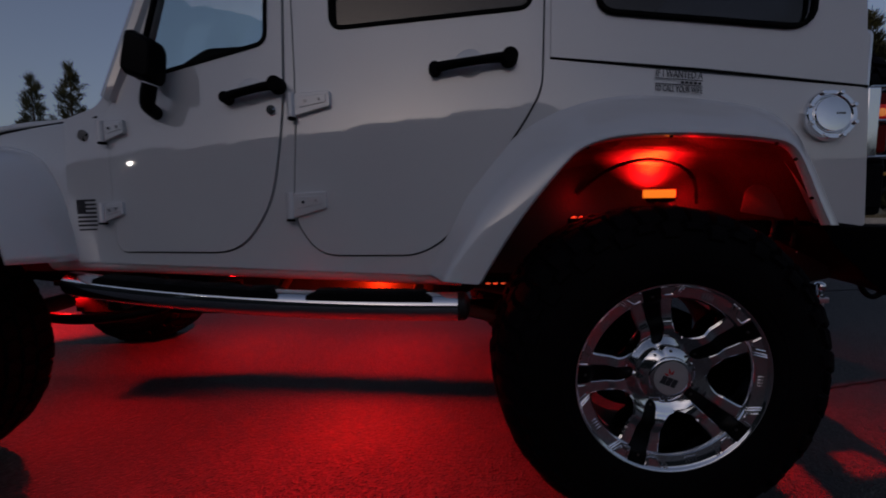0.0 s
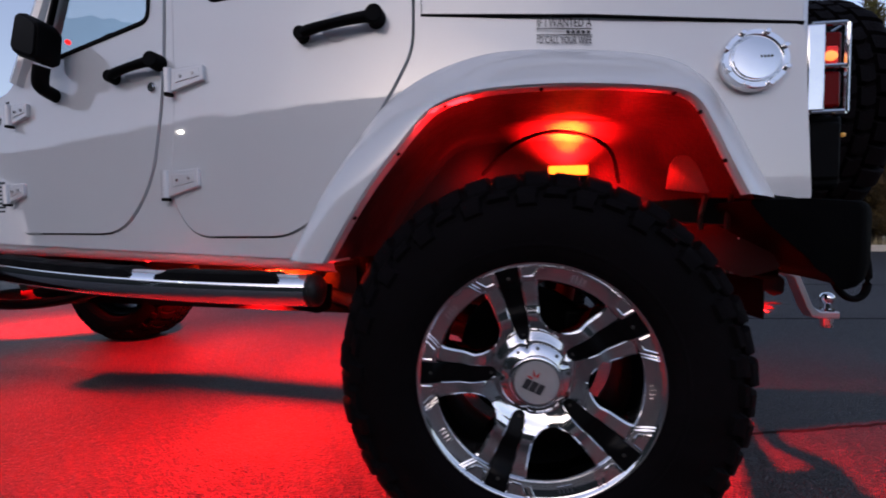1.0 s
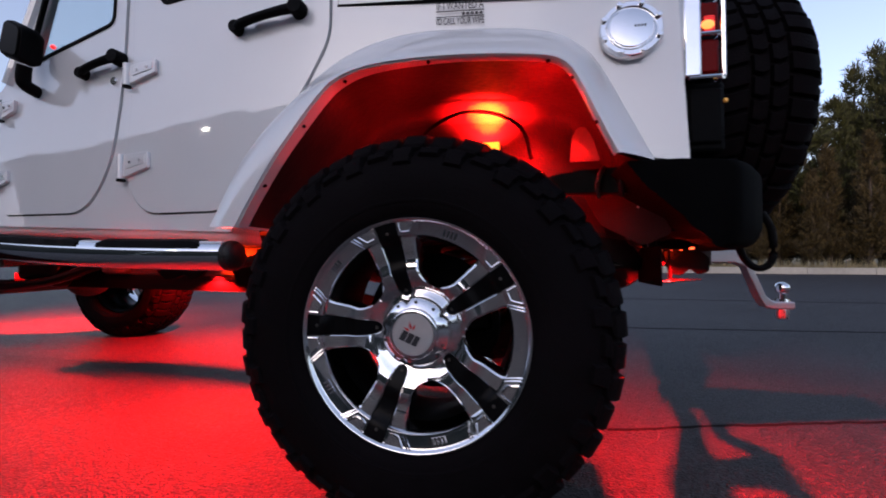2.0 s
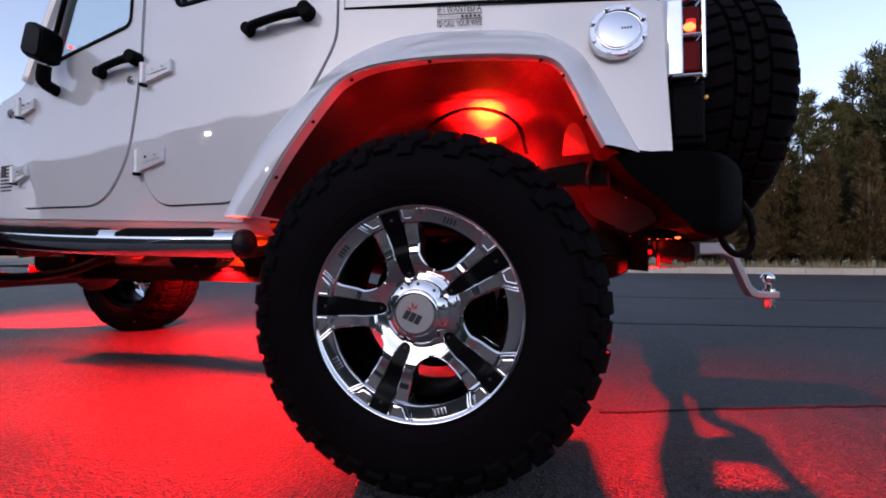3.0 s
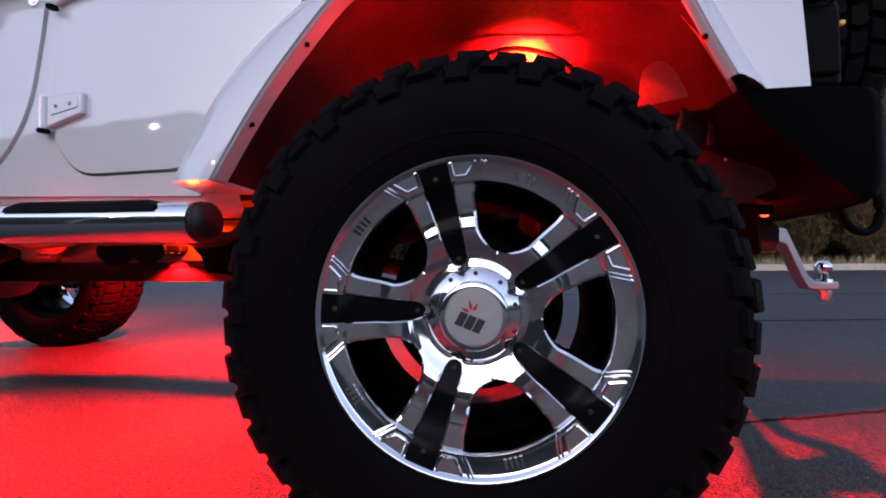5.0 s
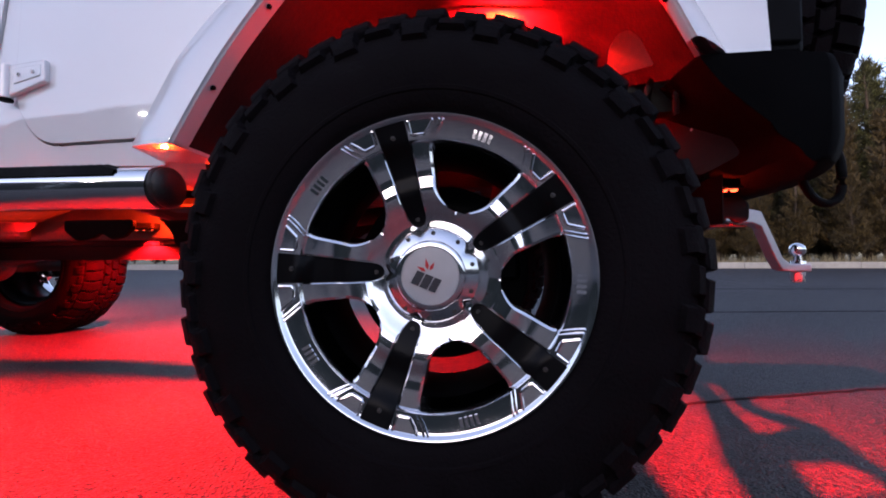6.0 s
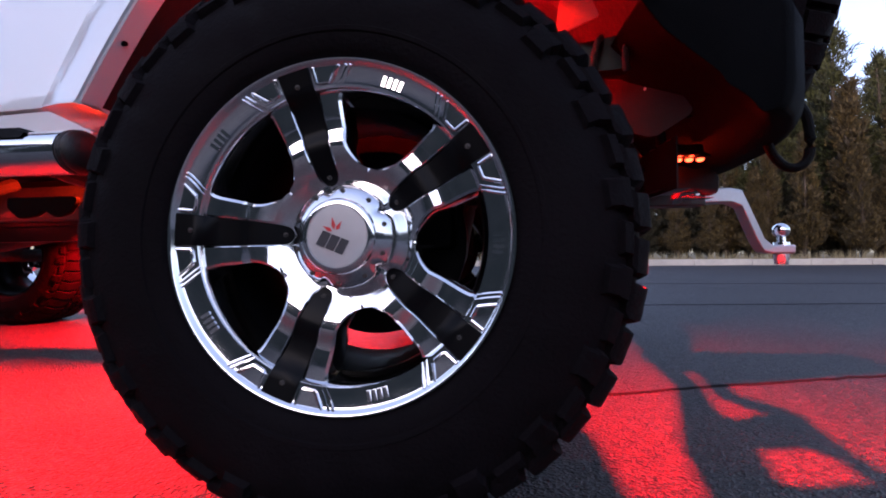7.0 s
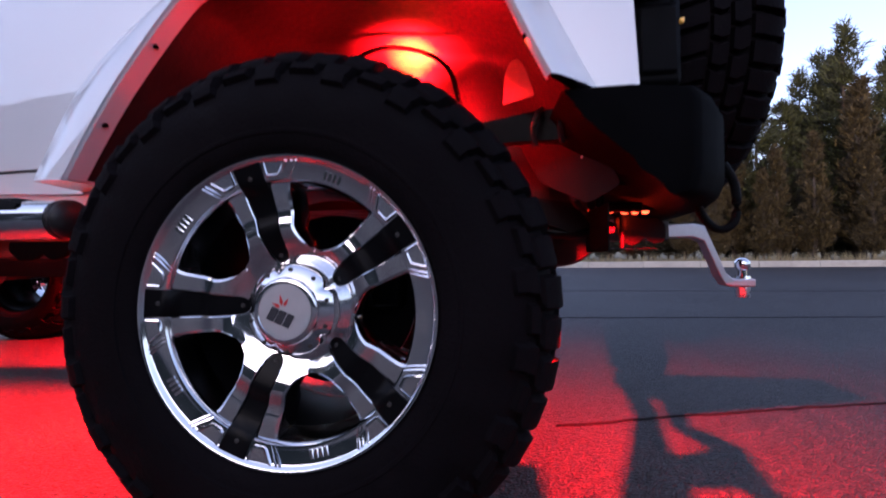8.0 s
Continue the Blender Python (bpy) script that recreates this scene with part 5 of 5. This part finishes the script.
# ---- hangers, hoses and bolts between the tyre and the bumper
for pts, r, mat, name, label in (
        ([(0.50, 0.40, 0.78), (0.53, 0.36, 0.72), (0.56, 0.37, 0.66), (0.60, 0.42, 0.64)], 0.009, STEEL, "exhaust_hanger", "bent steel exhaust hanger"),
        ([(0.44, 0.44, 0.60), (0.55, 0.40, 0.585), (0.66, 0.42, 0.60)], 0.016, GLOSS_BLACK, "tail_pipe_bracket", "black bracket rod under the tail"),
        ([(0.585, 0.30, 0.80), (0.588, 0.29, 0.72), (0.600, 0.30, 0.64)], 0.011, GLOSS_BLACK, "bumper_strut", "black bumper strut")):
    bm = bmesh.new()
    tube(bm, smooth_line(pts, 14), r, 10)
    part(name, bm, mat, suv, label)
# added black plate, covers the red-lit bumper face behind it
part("bumper_bracket", plate(rounded([(0.585, 0.832), (0.66, 0.832), (0.668, 0.70), (0.63, 0.675), (0.600, 0.70), (0.576, 0.76)], 0.012), lambda x, z: 0.24, 0.008), BUMPER_BLACK, suv, "black plate added to hide the lit bumper face", bevel=0.002)
part("receiver_flange", plate(rounded([(0.690, 0.632), (0.735, 0.640), (0.770, 0.628), (0.800, 0.634), (0.828, 0.612), (0.826, 0.566), (0.795, 0.556), (0.772, 0.576), (0.745, 0.552), (0.712, 0.560), (0.700, 0.590)], 0.010), lambda x, z: 0.500, 0.012), GLOSS_BLACK, suv, "black flange and wiring clip beside the hitch", bevel=0.002)
for x, y, z in ((0.572, 0.268, 0.78), (0.585, 0.262, 0.70), (0.56, 0.275, 0.745), (0.625, 0.40, 0.645), (0.555, 0.36, 0.672), (0.70, 0.55, 0.63)):
    bm = bmesh.new()
    rod(bm, (x, y, z), (x - 0.006, y - 0.016, z), 0.011, 0.010, 6)
    ball(bm, (x - 0.007, y - 0.018, z), 0.006, 8)
    part("bracket_bolt", bm, BRUSHED, suv, "hexagon bolt head")

# ---- fuel filler
CAP = (0.500, 1.155)
bm = bmesh.new()
cy = body_y(CAP[0]) + 0.004


def on_cap(bm):
    bmesh.ops.rotate(bm, cent=(0, 0, 0), matrix=Matrix.Rotation(radians(-7), 3, "X"), verts=bm.verts)
    bmesh.ops.translate(bm, vec=(CAP[0], cy, CAP[1]), verts=bm.verts)
    return bm


lathe(bm, [(0.073, 0.004), (0.0725, -0.010), (0.069, -0.015), (0.058, -0.015), (0.054, -0.011), (0.052, -0.008)], 64)
cap_ring = part("fuel_cap", on_cap(bm), CHROME, suv, "round chrome fuel cap with bolted ring")
bm = bmesh.new()
ring = lathe(bm, [(0.0525, -0.006), (0.052, -0.013), (0.049, -0.017), (0.030, -0.0195), (0.003, -0.020)], 48)
bm.faces.new(ring[-1])
part("fuel_lid", on_cap(bm), CHROME, cap_ring, "polished lid")
for k in range(8):
    bm = bmesh.new()
    x, _, z = polar(0.066, 22.5 + 45 * k, 0)
    rod(bm, (x, -0.010, z), (x, -0.021, z), 0.008, 0.0065, 12)
    part("ring_bolt", on_cap(bm), CHROME, cap_ring, bevel=0.001)
bm = bmesh.new()
for k in range(4):
    box(bm, 0.006 + 0.007 * k, 0.010 + 0.007 * k, -0.0206, -0.0190, -0.002, 0.003)
part("lid_marks", on_cap(bm), STEEL, cap_ring)

# ---- tail light
TL = (0.626, 0.712, 1.038, 1.238)  # x0, x1, z0, z1
ty = 0.165


def tail_light():
    bm = bmesh.new()
    box(bm, TL[0], TL[1] - 0.008, ty, ty + 0.13, TL[2] + 0.005, TL[3] - 0.005)
    lamp = part("tail_light", bm, PLASTIC, suv, "red tail light in a chrome guard", bevel=0.01)
    mid = (TL[2] + TL[3]) / 2 + 0.004
    bm = bmesh.new()
    box(bm, TL[0] + 0.030, TL[1] - 0.004, ty - 0.008, ty + 0.12, mid + 0.004, TL[3] - 0.012)
    part("upper_lens", bm, LAMP_RED, lamp, "lit red lens", bevel=0.008)
    bm = bmesh.new()
    box(bm, TL[0] + 0.046, TL[1] - 0.014, ty - 0.0105, ty, mid + 0.008, mid + 0.050)
    part("lit_reflector", bm, TAIL_GLOW, lamp, "red glowing part of the lens", bevel=0.008)
    bm = bmesh.new()
    ball(bm, ((TL[0] + TL[1]) / 2 + 0.012, ty - 0.010, mid + 0.026), 0.015, 16, (1.0, 0.3, 0.8))
    part("bulb", bm, BULB, lamp, "bright orange bulb")
    bm = bmesh.new()
    box(bm, TL[0] + 0.030, TL[1] - 0.004, ty - 0.008, ty + 0.12, TL[2] + 0.012, mid - 0.006)
    part("lower_lens", bm, LAMP_RED, lamp, "dark red lens", bevel=0.008)
    # guard: upright chrome side plate and bars
    bm = bmesh.new()
    box(bm, TL[0] - 0.004, TL[0] + 0.036, ty - 0.024, ty + 0.05, TL[2], TL[3])
    part("guard_plate", bm, CHROME, lamp, "chrome guard plate", bevel=0.005)
    for z in (TL[2], mid, TL[3]):
        bm = bmesh.new()
        tube(bm, [(TL[0] + 0.01, ty - 0.018, z), (TL[1] - 0.008, ty - 0.018, z), (TL[1], ty - 0.010, z), (TL[1], ty + 0.12, z)], 0.0055, 8)
        part("guard_bar", bm, CHROME, lamp)
    bm = bmesh.new()
    tube(bm, [(TL[1], ty - 0.014, TL[2]), (TL[1], ty - 0.014, TL[3])], 0.0055, 8)
    part("guard_bar", bm, CHROME, lamp)


tail_light()

# black plate holder below the tail light
bm = bmesh.new()
box(bm, 0.628, 0.728, 0.175, 0.40, 0.865, 1.040)
holder = part("plate_holder", bm, PLASTIC, suv, "black plastic plate holder on the tail", bevel=0.012)
bm = bmesh.new()
box(bm, 0.643, 0.718, 0.166, 0.180, 0.885, 1.02)
part("holder_cover", bm, PLASTIC, holder, bevel=0.01)
bm = bmesh.new()
box(bm, 0.722, 0.731, 0.171, 0.180, 0.985, 0.995)
part("marker_lens", bm, AMBER, holder, "tiny amber marker lens", bevel=0.003)

# ---- decals
bm = bmesh.new()


def mark(bm, x0, x1, z0, z1, slope, ox, y=-0.0016):
    pts = [(x0, z0), (x1, z0), (x1, z1), (x0, z1)]
    vs = []
    for d in (0.0, 0.0012):
        vs.append([bm.verts.new((x, body_y(x) + 0.004 + y + d, z + slope * (x - ox))) for x, z in pts])
    bm.faces.new(vs[0])
    bm.faces.new(vs[1][::-1])
    for i in range(4):
        j = (i + 1) % 4
        bm.faces.new((vs[0][i], vs[1][i], vs[1][j], vs[0][j]))


SX, SLOPE = 0.015, -0.115
for z in (1.278, 1.263):
    mark(bm, SX, SX + 0.132, z, z + 0.0022, SLOPE, SX)
sticker = part("sticker", bm, DECAL, suv, "small black lettered sticker")


def sticker_line(body, x, z, size, width):
    cu = bpy.data.curves.new("sticker_text", "FONT")
    cu.body, cu.size, cu.extrude = body, size, 0.0006
    tmp = bpy.data.objects.new("sticker_text", cu)
    scene.collection.objects.link(tmp)
    dg = bpy.context.evaluated_depsgraph_get()
    dg.update()
    me = bpy.data.meshes.new_from_object(tmp.evaluated_get(dg))
    bpy.data.objects.remove(tmp)
    w = max(v.co.x for v in me.vertices)
    me.materials.clear()
    me.materials.append(DECAL)
    for v in me.vertices:
        px, pz, d = v.co.x / w * width, v.co.y, v.co.z
        v.co = (x + px, body_y(x + px) + 0.0022 - d, z + pz + SLOPE * (x + px - SX))
    ob = new("lettering", me)
    ob.parent = sticker


sticker_line("IF I WANTED A", SX, 1.284, 0.029, 0.131)
sticker_line("I'D CALL YOUR WIFE", SX, 1.243, 0.025, 0.132)
bm = bmesh.new()
for k in range(5):
    mark(bm, SX + 0.072 + 0.012 * k, SX + 0.080 + 0.012 * k, 1.268, 1.275, SLOPE, SX)
part("small_lettering", bm, DECAL, sticker)

# flag decal on the cowl, as plain stripes
bm = bmesh.new()
for k in range(7):
    z = 0.955 - 0.0145 * k
    x0 = -1.912 + (0.0 if k > 3 else 0.030)
    mark(bm, x0, -1.838, z - 0.0075, z, 0.02, -1.9)
mark(bm, -1.912, -1.880, 0.905, 0.955, 0.02, -1.9)
mark(bm, -1.910, -1.842, 0.846, 0.852, 0.02, -1.9)
part("flag_decal", bm, DECAL, suv, "black striped flag decal")
bm = bmesh.new()
rod(bm, (-1.86, body_y(-1.86) + 0.006, 1.175), (-1.86, body_y(-1.86) + 0.001, 1.175), 0.020, 0.020, 24)
part("side_badge", bm, BRUSHED, suv, "small round badge on the cowl", bevel=0.001)

# ---- side step
STEP_Y = 0.105


def step_z(x):
    return 0.612 + 0.026 * min(0.0, x + 0.57) ** 2


def step_y(x):
    return STEP_Y + 0.106 * min(0.0, x + 0.57) ** 2


bm = bmesh.new()
tube(bm, [(x, step_y(x), step_z(x)) for x in np.linspace(-0.577, -1.93, 24)], 0.043, 24)
step = part("side_step", bm, CHROME, suv, "chrome tubular side step with black treads")
bm = bmesh.new()
tube(bm, [(-0.578, STEP_Y, step_z(-0.5)), (-0.560, STEP_Y, step_z(-0.5))], 0.044, 24)
ball(bm, (-0.560, STEP_Y, step_z(-0.5)), 0.043, 24, (0.50, 1.0, 1.0))
part("end_cap", bm, CAP_RUBBER, step, "black rubber end cap", bevel=0.008)
for x0, x1 in ((-0.650, -1.030), (-1.120, -1.80)):
    rows = []
    for x in np.linspace(x0, x1, 40):
        y, z = step_y(x), step_z(x) + 0.034
        e = min(abs(x - x0), abs(x - x1))
        up = 0.014 * min(1.0, e / 0.03) + 0.0015 * math.sin(x * 320)
        rows.append([(x, y - 0.040, z - 0.012), (x, y - 0.034, z + up * 0.6), (x, y - 0.02, z + up), (x, y + 0.03, z + up), (x, y + 0.05, z + up * 0.5), (x, y + 0.055, z - 0.02)])
    part("step_tread", loft(rows), PLASTIC, step, "black ribbed rubber tread")
for x in (-0.72, -1.25, -1.75):
    bm = bmesh.new()
    tube(bm, [(x, step_y(x) + 0.04, step_z(x) - 0.005), (x, 0.30, 0.585), (x, 0.42, 0.60), (x, 0.50, 0.64)], 0.020, 10)
    part("step_bracket", bm, STEEL, step)

# ---- chassis
for side in (0, 1):
    rows = []
    for x, z in ((-3.1, 0.66), (-2.6, 0.70), (-2.0, 0.64), (-1.8, 0.59), (-0.62, 0.59), (-0.42, 0.70), (-0.2, 0.80), (0.25, 0.80), (0.45, 0.72), (0.62, 0.70)):
        y = FAR - 0.56 if side else rail_y(x)
        rows.append([(x, y + dy, z + dz) for dy, dz in ((-0.04, -0.075), (0.04, -0.075), (0.04, 0.075), (-0.04, 0.075))])
    bm = loft(rows, closed=True)
    part("frame_rail", bm, GLOSS_BLACK, suv, "dark steel chassis rail", angle=30)
rows = []
for x in np.linspace(-0.60, -1.64, 12):
    y = rail_y(x) - 0.043
    rows.append([(x, y, 0.530), (x, y - 0.004, 0.538), (x, y - 0.004, 0.636), (x, y, 0.644), (x, y + 0.05, 0.648)])
part("rail_plate", loft(rows), STEEL, suv, "bare steel plate on the chassis rail", solid=0.003)
rows = []
for x in np.linspace(-0.42, -2.30, 18):
    y = rail_y(x) - 0.010
    rows.append([(x, y - 0.022, 0.466), (x, y + 0.022, 0.466), (x, y + 0.022, 0.526), (x, y - 0.022, 0.526)])
part("skid_rail", loft(rows, closed=True), GLOSS_BLACK, suv, "black skid rail under the chassis", solid=0.003)
for x, z in ((-1.55, 0.58), (-0.80, 0.585), (0.50, 0.70)):
    bm = bmesh.new()
    box(bm, x - 0.07, x + 0.07, 0.56, FAR - 0.56, z - 0.045, z + 0.045)
    part("crossmember", bm, STEEL, suv, bevel=0.015)
bm = bmesh.new()
box(bm, -1.45, -0.86, 0.62, FAR - 0.62, 0.548, 0.575)
part("skid_plate", bm, STEEL, suv, "flat steel skid plate under the gearbox", bevel=0.01)
bm = bmesh.new()
box(bm, -1.32, -1.02, 0.66, 0.76, 0.52, 0.60)
part("gearbox_mount", bm, GLOSS_BLACK, suv, bevel=0.02)
for name, x, far in (("rear_axle", REAR_X, (REAR_X, FAR - 0.2)), ("front_axle", FRONT_X, (FAR_FRONT[0], FAR_FRONT[1] - 0.2))):
    a, b = Vector((x, 0.2, HUB_Z)), Vector((far[0], far[1], HUB_Z))
    bm = bmesh.new()
    rod(bm, a, b, 0.042, 0.042, 20)
    ball(bm, a.lerp(b, 0.5 if x > -1 else 0.65), 0.145 if x > -1 else 0.105, 24, (1.1, 0.8, 1.0))
    rod(bm, a, a.lerp(b, 0.05), 0.075, 0.060, 20)
    rod(bm, a.lerp(b, 0.95), b, 0.060, 0.075, 20)
    part(name, bm, STEEL, suv, "dark steel axle with a round differential")
for x, y, s in ((REAR_X, 0.205, 1), (REAR_X, FAR - 0.205, -1), (FRONT_X, 0.36, 1), (FAR_FRONT[0], FAR_FRONT[1] - 0.21, -1)):
    bm = bmesh.new()
    rod(bm, (x, y - 0.012, HUB_Z), (x, y + 0.012, HUB_Z), 0.185, 0.185, 48)
    rod(bm, (x, y - 0.05, HUB_Z), (x, y + 0.02, HUB_Z), 0.085, 0.085, 32)
    disc = part("brake_disc", bm, GLOSS_BLACK, suv, "dark steel brake disc", bevel=0.003)
    bm = bmesh.new()
    box(bm, x + 0.085, x + 0.165, y - 0.045, y + 0.05, HUB_Z - 0.02, HUB_Z + 0.13)
    part("brake_caliper", bm, GLOSS_BLACK, disc, bevel=0.012)
# springs and dampers
for x, y in ((0.02, 0.56), (0.02, FAR - 0.56), (FRONT_X, 0.58), (FRONT_X, FAR - 0.58)):
    bm = bmesh.new()
    tube(bm, [(x + 0.062 * math.cos(a), y + 0.062 * math.sin(a), 0.49 + 0.37 * a / (2 * math.pi * 6.5)) for a in np.linspace(0, 2 * math.pi * 6.5, 130)], 0.0085, 8)
    part("coil_spring", bm, STEEL, suv)
for x0, x1, y in ((0.10, 0.20, 0.42), (0.10, 0.20, FAR - 0.42)):
    bm = bmesh.new()
    rod(bm, (x0, y, 0.40), (x0 + (x1 - x0) * 0.5, y, 0.66), 0.030, 0.030, 16)
    rod(bm, (x0 + (x1 - x0) * 0.5, y, 0.66), (x1, y, 0.92), 0.036, 0.036, 16)
    part("damper", bm, STEEL, suv, "slim shock absorber", bevel=0.003)
for y in (0.46, FAR - 0.46):
    bm = bmesh.new()
    tube(bm, [(0.0, y, 0.385), (-0.35, y + 0.03, 0.455), (-0.74, y + 0.06, 0.545)], 0.026, 12)
    part("control_arm", bm, STEEL, suv)
bm = bmesh.new()
tube(bm, [(-0.12, CAR_MID, 0.46), (-0.85, CAR_MID + 0.05, 0.60)], 0.035, 14)
part("drive_shaft", bm, STEEL, suv)
bm = bmesh.new()
tube(bm, [(FRONT_X + 0.05, CAR_MID + 0.25, 0.46), (-1.5, CAR_MID + 0.2, 0.60)], 0.030, 14)
part("drive_shaft", bm, STEEL, suv)
bm = bmesh.new()
tube(bm, smooth_line([(-2.50, 0.55, 0.50), (-2.15, 0.52, 0.47), (-1.85, 0.52, 0.50), (-1.62, 0.55, 0.57)], 16), 0.022, 10)
part("radius_arm", bm, GLOSS_BLACK, suv)
bm = bmesh.new()
box(bm, -2.02, -1.80, 0.50, 0.80, 0.50, 0.60)
ball(bm, (-1.93, 0.62, 0.53), 0.07, 16)
part("gearbox_pan", bm, GLOSS_BLACK, suv, bevel=0.03)
# muffler across the tail
bm = bmesh.new()
rows = []
for y, g in ((0.64, 0.55), (0.655, 0.9), (0.68, 1.0), (1.08, 1.0), (1.1, 0.9), (1.115, 0.5)):
    rows.append([(0.56 + 0.125 * g * math.cos(2 * math.pi * k / 28), y, 0.575 + 0.085 * g * math.sin(2 * math.pi * k / 28)) for k in range(28)])
bm = loft(rows, closed=True)
bm.verts.ensure_lookup_table()
bm.faces.new([bm.verts[k] for k in range(28)])
part("muffler", bm, MUFFLER, suv, "dull steel muffler slung across the tail")
bm = bmesh.new()
tube(bm, smooth_line([(0.50, 0.62, 0.57), (0.30, 0.60, 0.60), (0.05, 0.66, 0.64), (-0.4, 0.68, 0.60), (-0.8, 0.66, 0.56)], 24), 0.028, 12)
part("exhaust_pipe", bm, MUFFLER, suv)
part("tow_shield", plate(rounded([(0.30, 0.70), (0.56, 0.66), (0.60, 0.60), (0.55, 0.585), (0.36, 0.66)], 0.01), lambda x, z: 0.38, 0.006), GLOSS_BLACK, suv, "folded shield ahead of the muffler")

# ---- rear bumper, hitch and ball
BUMP = rounded([(0.476, 0.836), (0.600, 0.838), (0.850, 0.830), (0.868, 0.810), (0.868, 0.68), (0.845, 0.640), (0.775, 0.628), (0.715, 0.660), (0.630, 0.682), (0.520, 0.775)], [0.01, 0.01, 0.012, 0.012, 0.02, 0.02, 0.02, 0.03, 0.03, 0.02])
half = [(0.094, 0.705), (0.104, 0.725), (0.150, 0.772), (0.22, 0.824), (0.30, 0.868), (0.42, 0.915), (0.60, 0.945)]
plan = half + [(CAR_MID, 0.95)] + [(FAR - y, r) for y, r in half[::-1]]
rows = []
for k, (y, r) in enumerate(plan):
    g = (0.97, 0.99, 1.0)[min(k, len(plan) - 1 - k, 2)]
    ring = [(x if x < 0.6 else 0.6 + (x - 0.6) * (r - 0.6) / 0.268, z) for x, z in BUMP]
    rows.append([(0.62 + (x - 0.62) * g, y, 0.72 + (z - 0.72) * g) for x, z in ring])
bm = loft(rows, closed=True)
bm.verts.ensure_lookup_table()
n = len(BUMP)
bm.faces.new([bm.verts[i] for i in range(n)])
bm.faces.new([bm.verts[(len(plan) - 1) * n + i] for i in range(n)])
bumper = part("rear_bumper", bm, BUMPER_BLACK, suv, "black rear bumper with a rounded end", bevel=0.008, angle=50)
bm = bmesh.new()
tube(bm, smooth_line([(0.80, 0.30, 0.665), (0.825, 0.30, 0.605), (0.855, 0.295, 0.582), (0.885, 0.295, 0.605), (0.885, 0.295, 0.68), (0.865, 0.30, 0.73)], 24), 0.009, 10)
part("tow_loop", bm, PLASTIC, bumper, "black hanging tow loop")
bm = bmesh.new()
box(bm, 0.70, 1.00, CAR_MID - 0.036, CAR_MID + 0.036, 0.580, 0.652)
part("hitch_receiver", bm, STEEL, suv, "square steel hitch receiver", bevel=0.006)
bm = bmesh.new()
tube(bm, [(0.95, CAR_MID - 0.08, 0.616), (0.95, CAR_MID + 0.07, 0.616)], 0.008, 10)
part("hitch_pin", bm, BRUSHED, suv)
bm = bmesh.new()
rows = []
for x, z, h in ((0.90, 0.616, 0.026), (1.09, 0.616, 0.026), (1.125, 0.604, 0.030), (1.175, 0.480, 0.032), (1.195, 0.438, 0.024), (1.22, 0.424, 0.015), (1.295, 0.424, 0.015)):
    rows.append([(x, CAR_MID - 0.027, z - h), (x, CAR_MID + 0.027, z - h), (x, CAR_MID + 0.027, z + h), (x, CAR_MID - 0.027, z + h)])
bm = loft(rows, closed=True)
bm.verts.ensure_lookup_table()
bm.faces.new([bm.verts[i] for i in range(4)])
bm.faces.new([bm.verts[24 + i] for i in range(4)])
draw_bar = part("draw_bar", bm, BAR, suv, "cranked silver draw bar with a tow ball", bevel=0.005)
bm = bmesh.new()
rod(bm, (1.265, CAR_MID, 0.434), (1.265, CAR_MID, 0.448), 0.026, 0.024, 20)
rod(bm, (1.265, CAR_MID, 0.448), (1.265, CAR_MID, 0.472), 0.014, 0.012, 16)
ball(bm, (1.265, CAR_MID, 0.490), 0.0255, 20)
part("tow_ball", bm, CHROME, draw_bar, "chrome tow ball")
bm = bmesh.new()
rod(bm, (1.265, CAR_MID, 0.370), (1.265, CAR_MID, 0.407), 0.021, 0.023, 6)
part("ball_nut", bm, BRUSHED, draw_bar, bevel=0.002)
# spare wheel carrier
bm = bmesh.new()
box(bm, 0.60, 0.90, 0.85, 0.99, 1.08, 1.27)
part("spare_carrier", bm, PLASTIC, suv, bevel=0.02)


def square_up_far_side(car):
    """Shears the far half so that both flanks run parallel."""
    for ob in car.children_recursive:
        chain, p = [], ob
        while p:
            chain.append(p.matrix_basis)
            p = p.parent
        if ob.type != "MESH" or any(m != Matrix.Identity(4) for m in chain[:-1]) or ob.data.users > 1:
            continue
        for v in ob.data.vertices:
            w = max(0.0, min(1.0, (v.co.y - CAR_MID) / 0.75))
            v.co.y += 0.17 * max(0.0, -v.co.x) * w


square_up_far_side(suv)
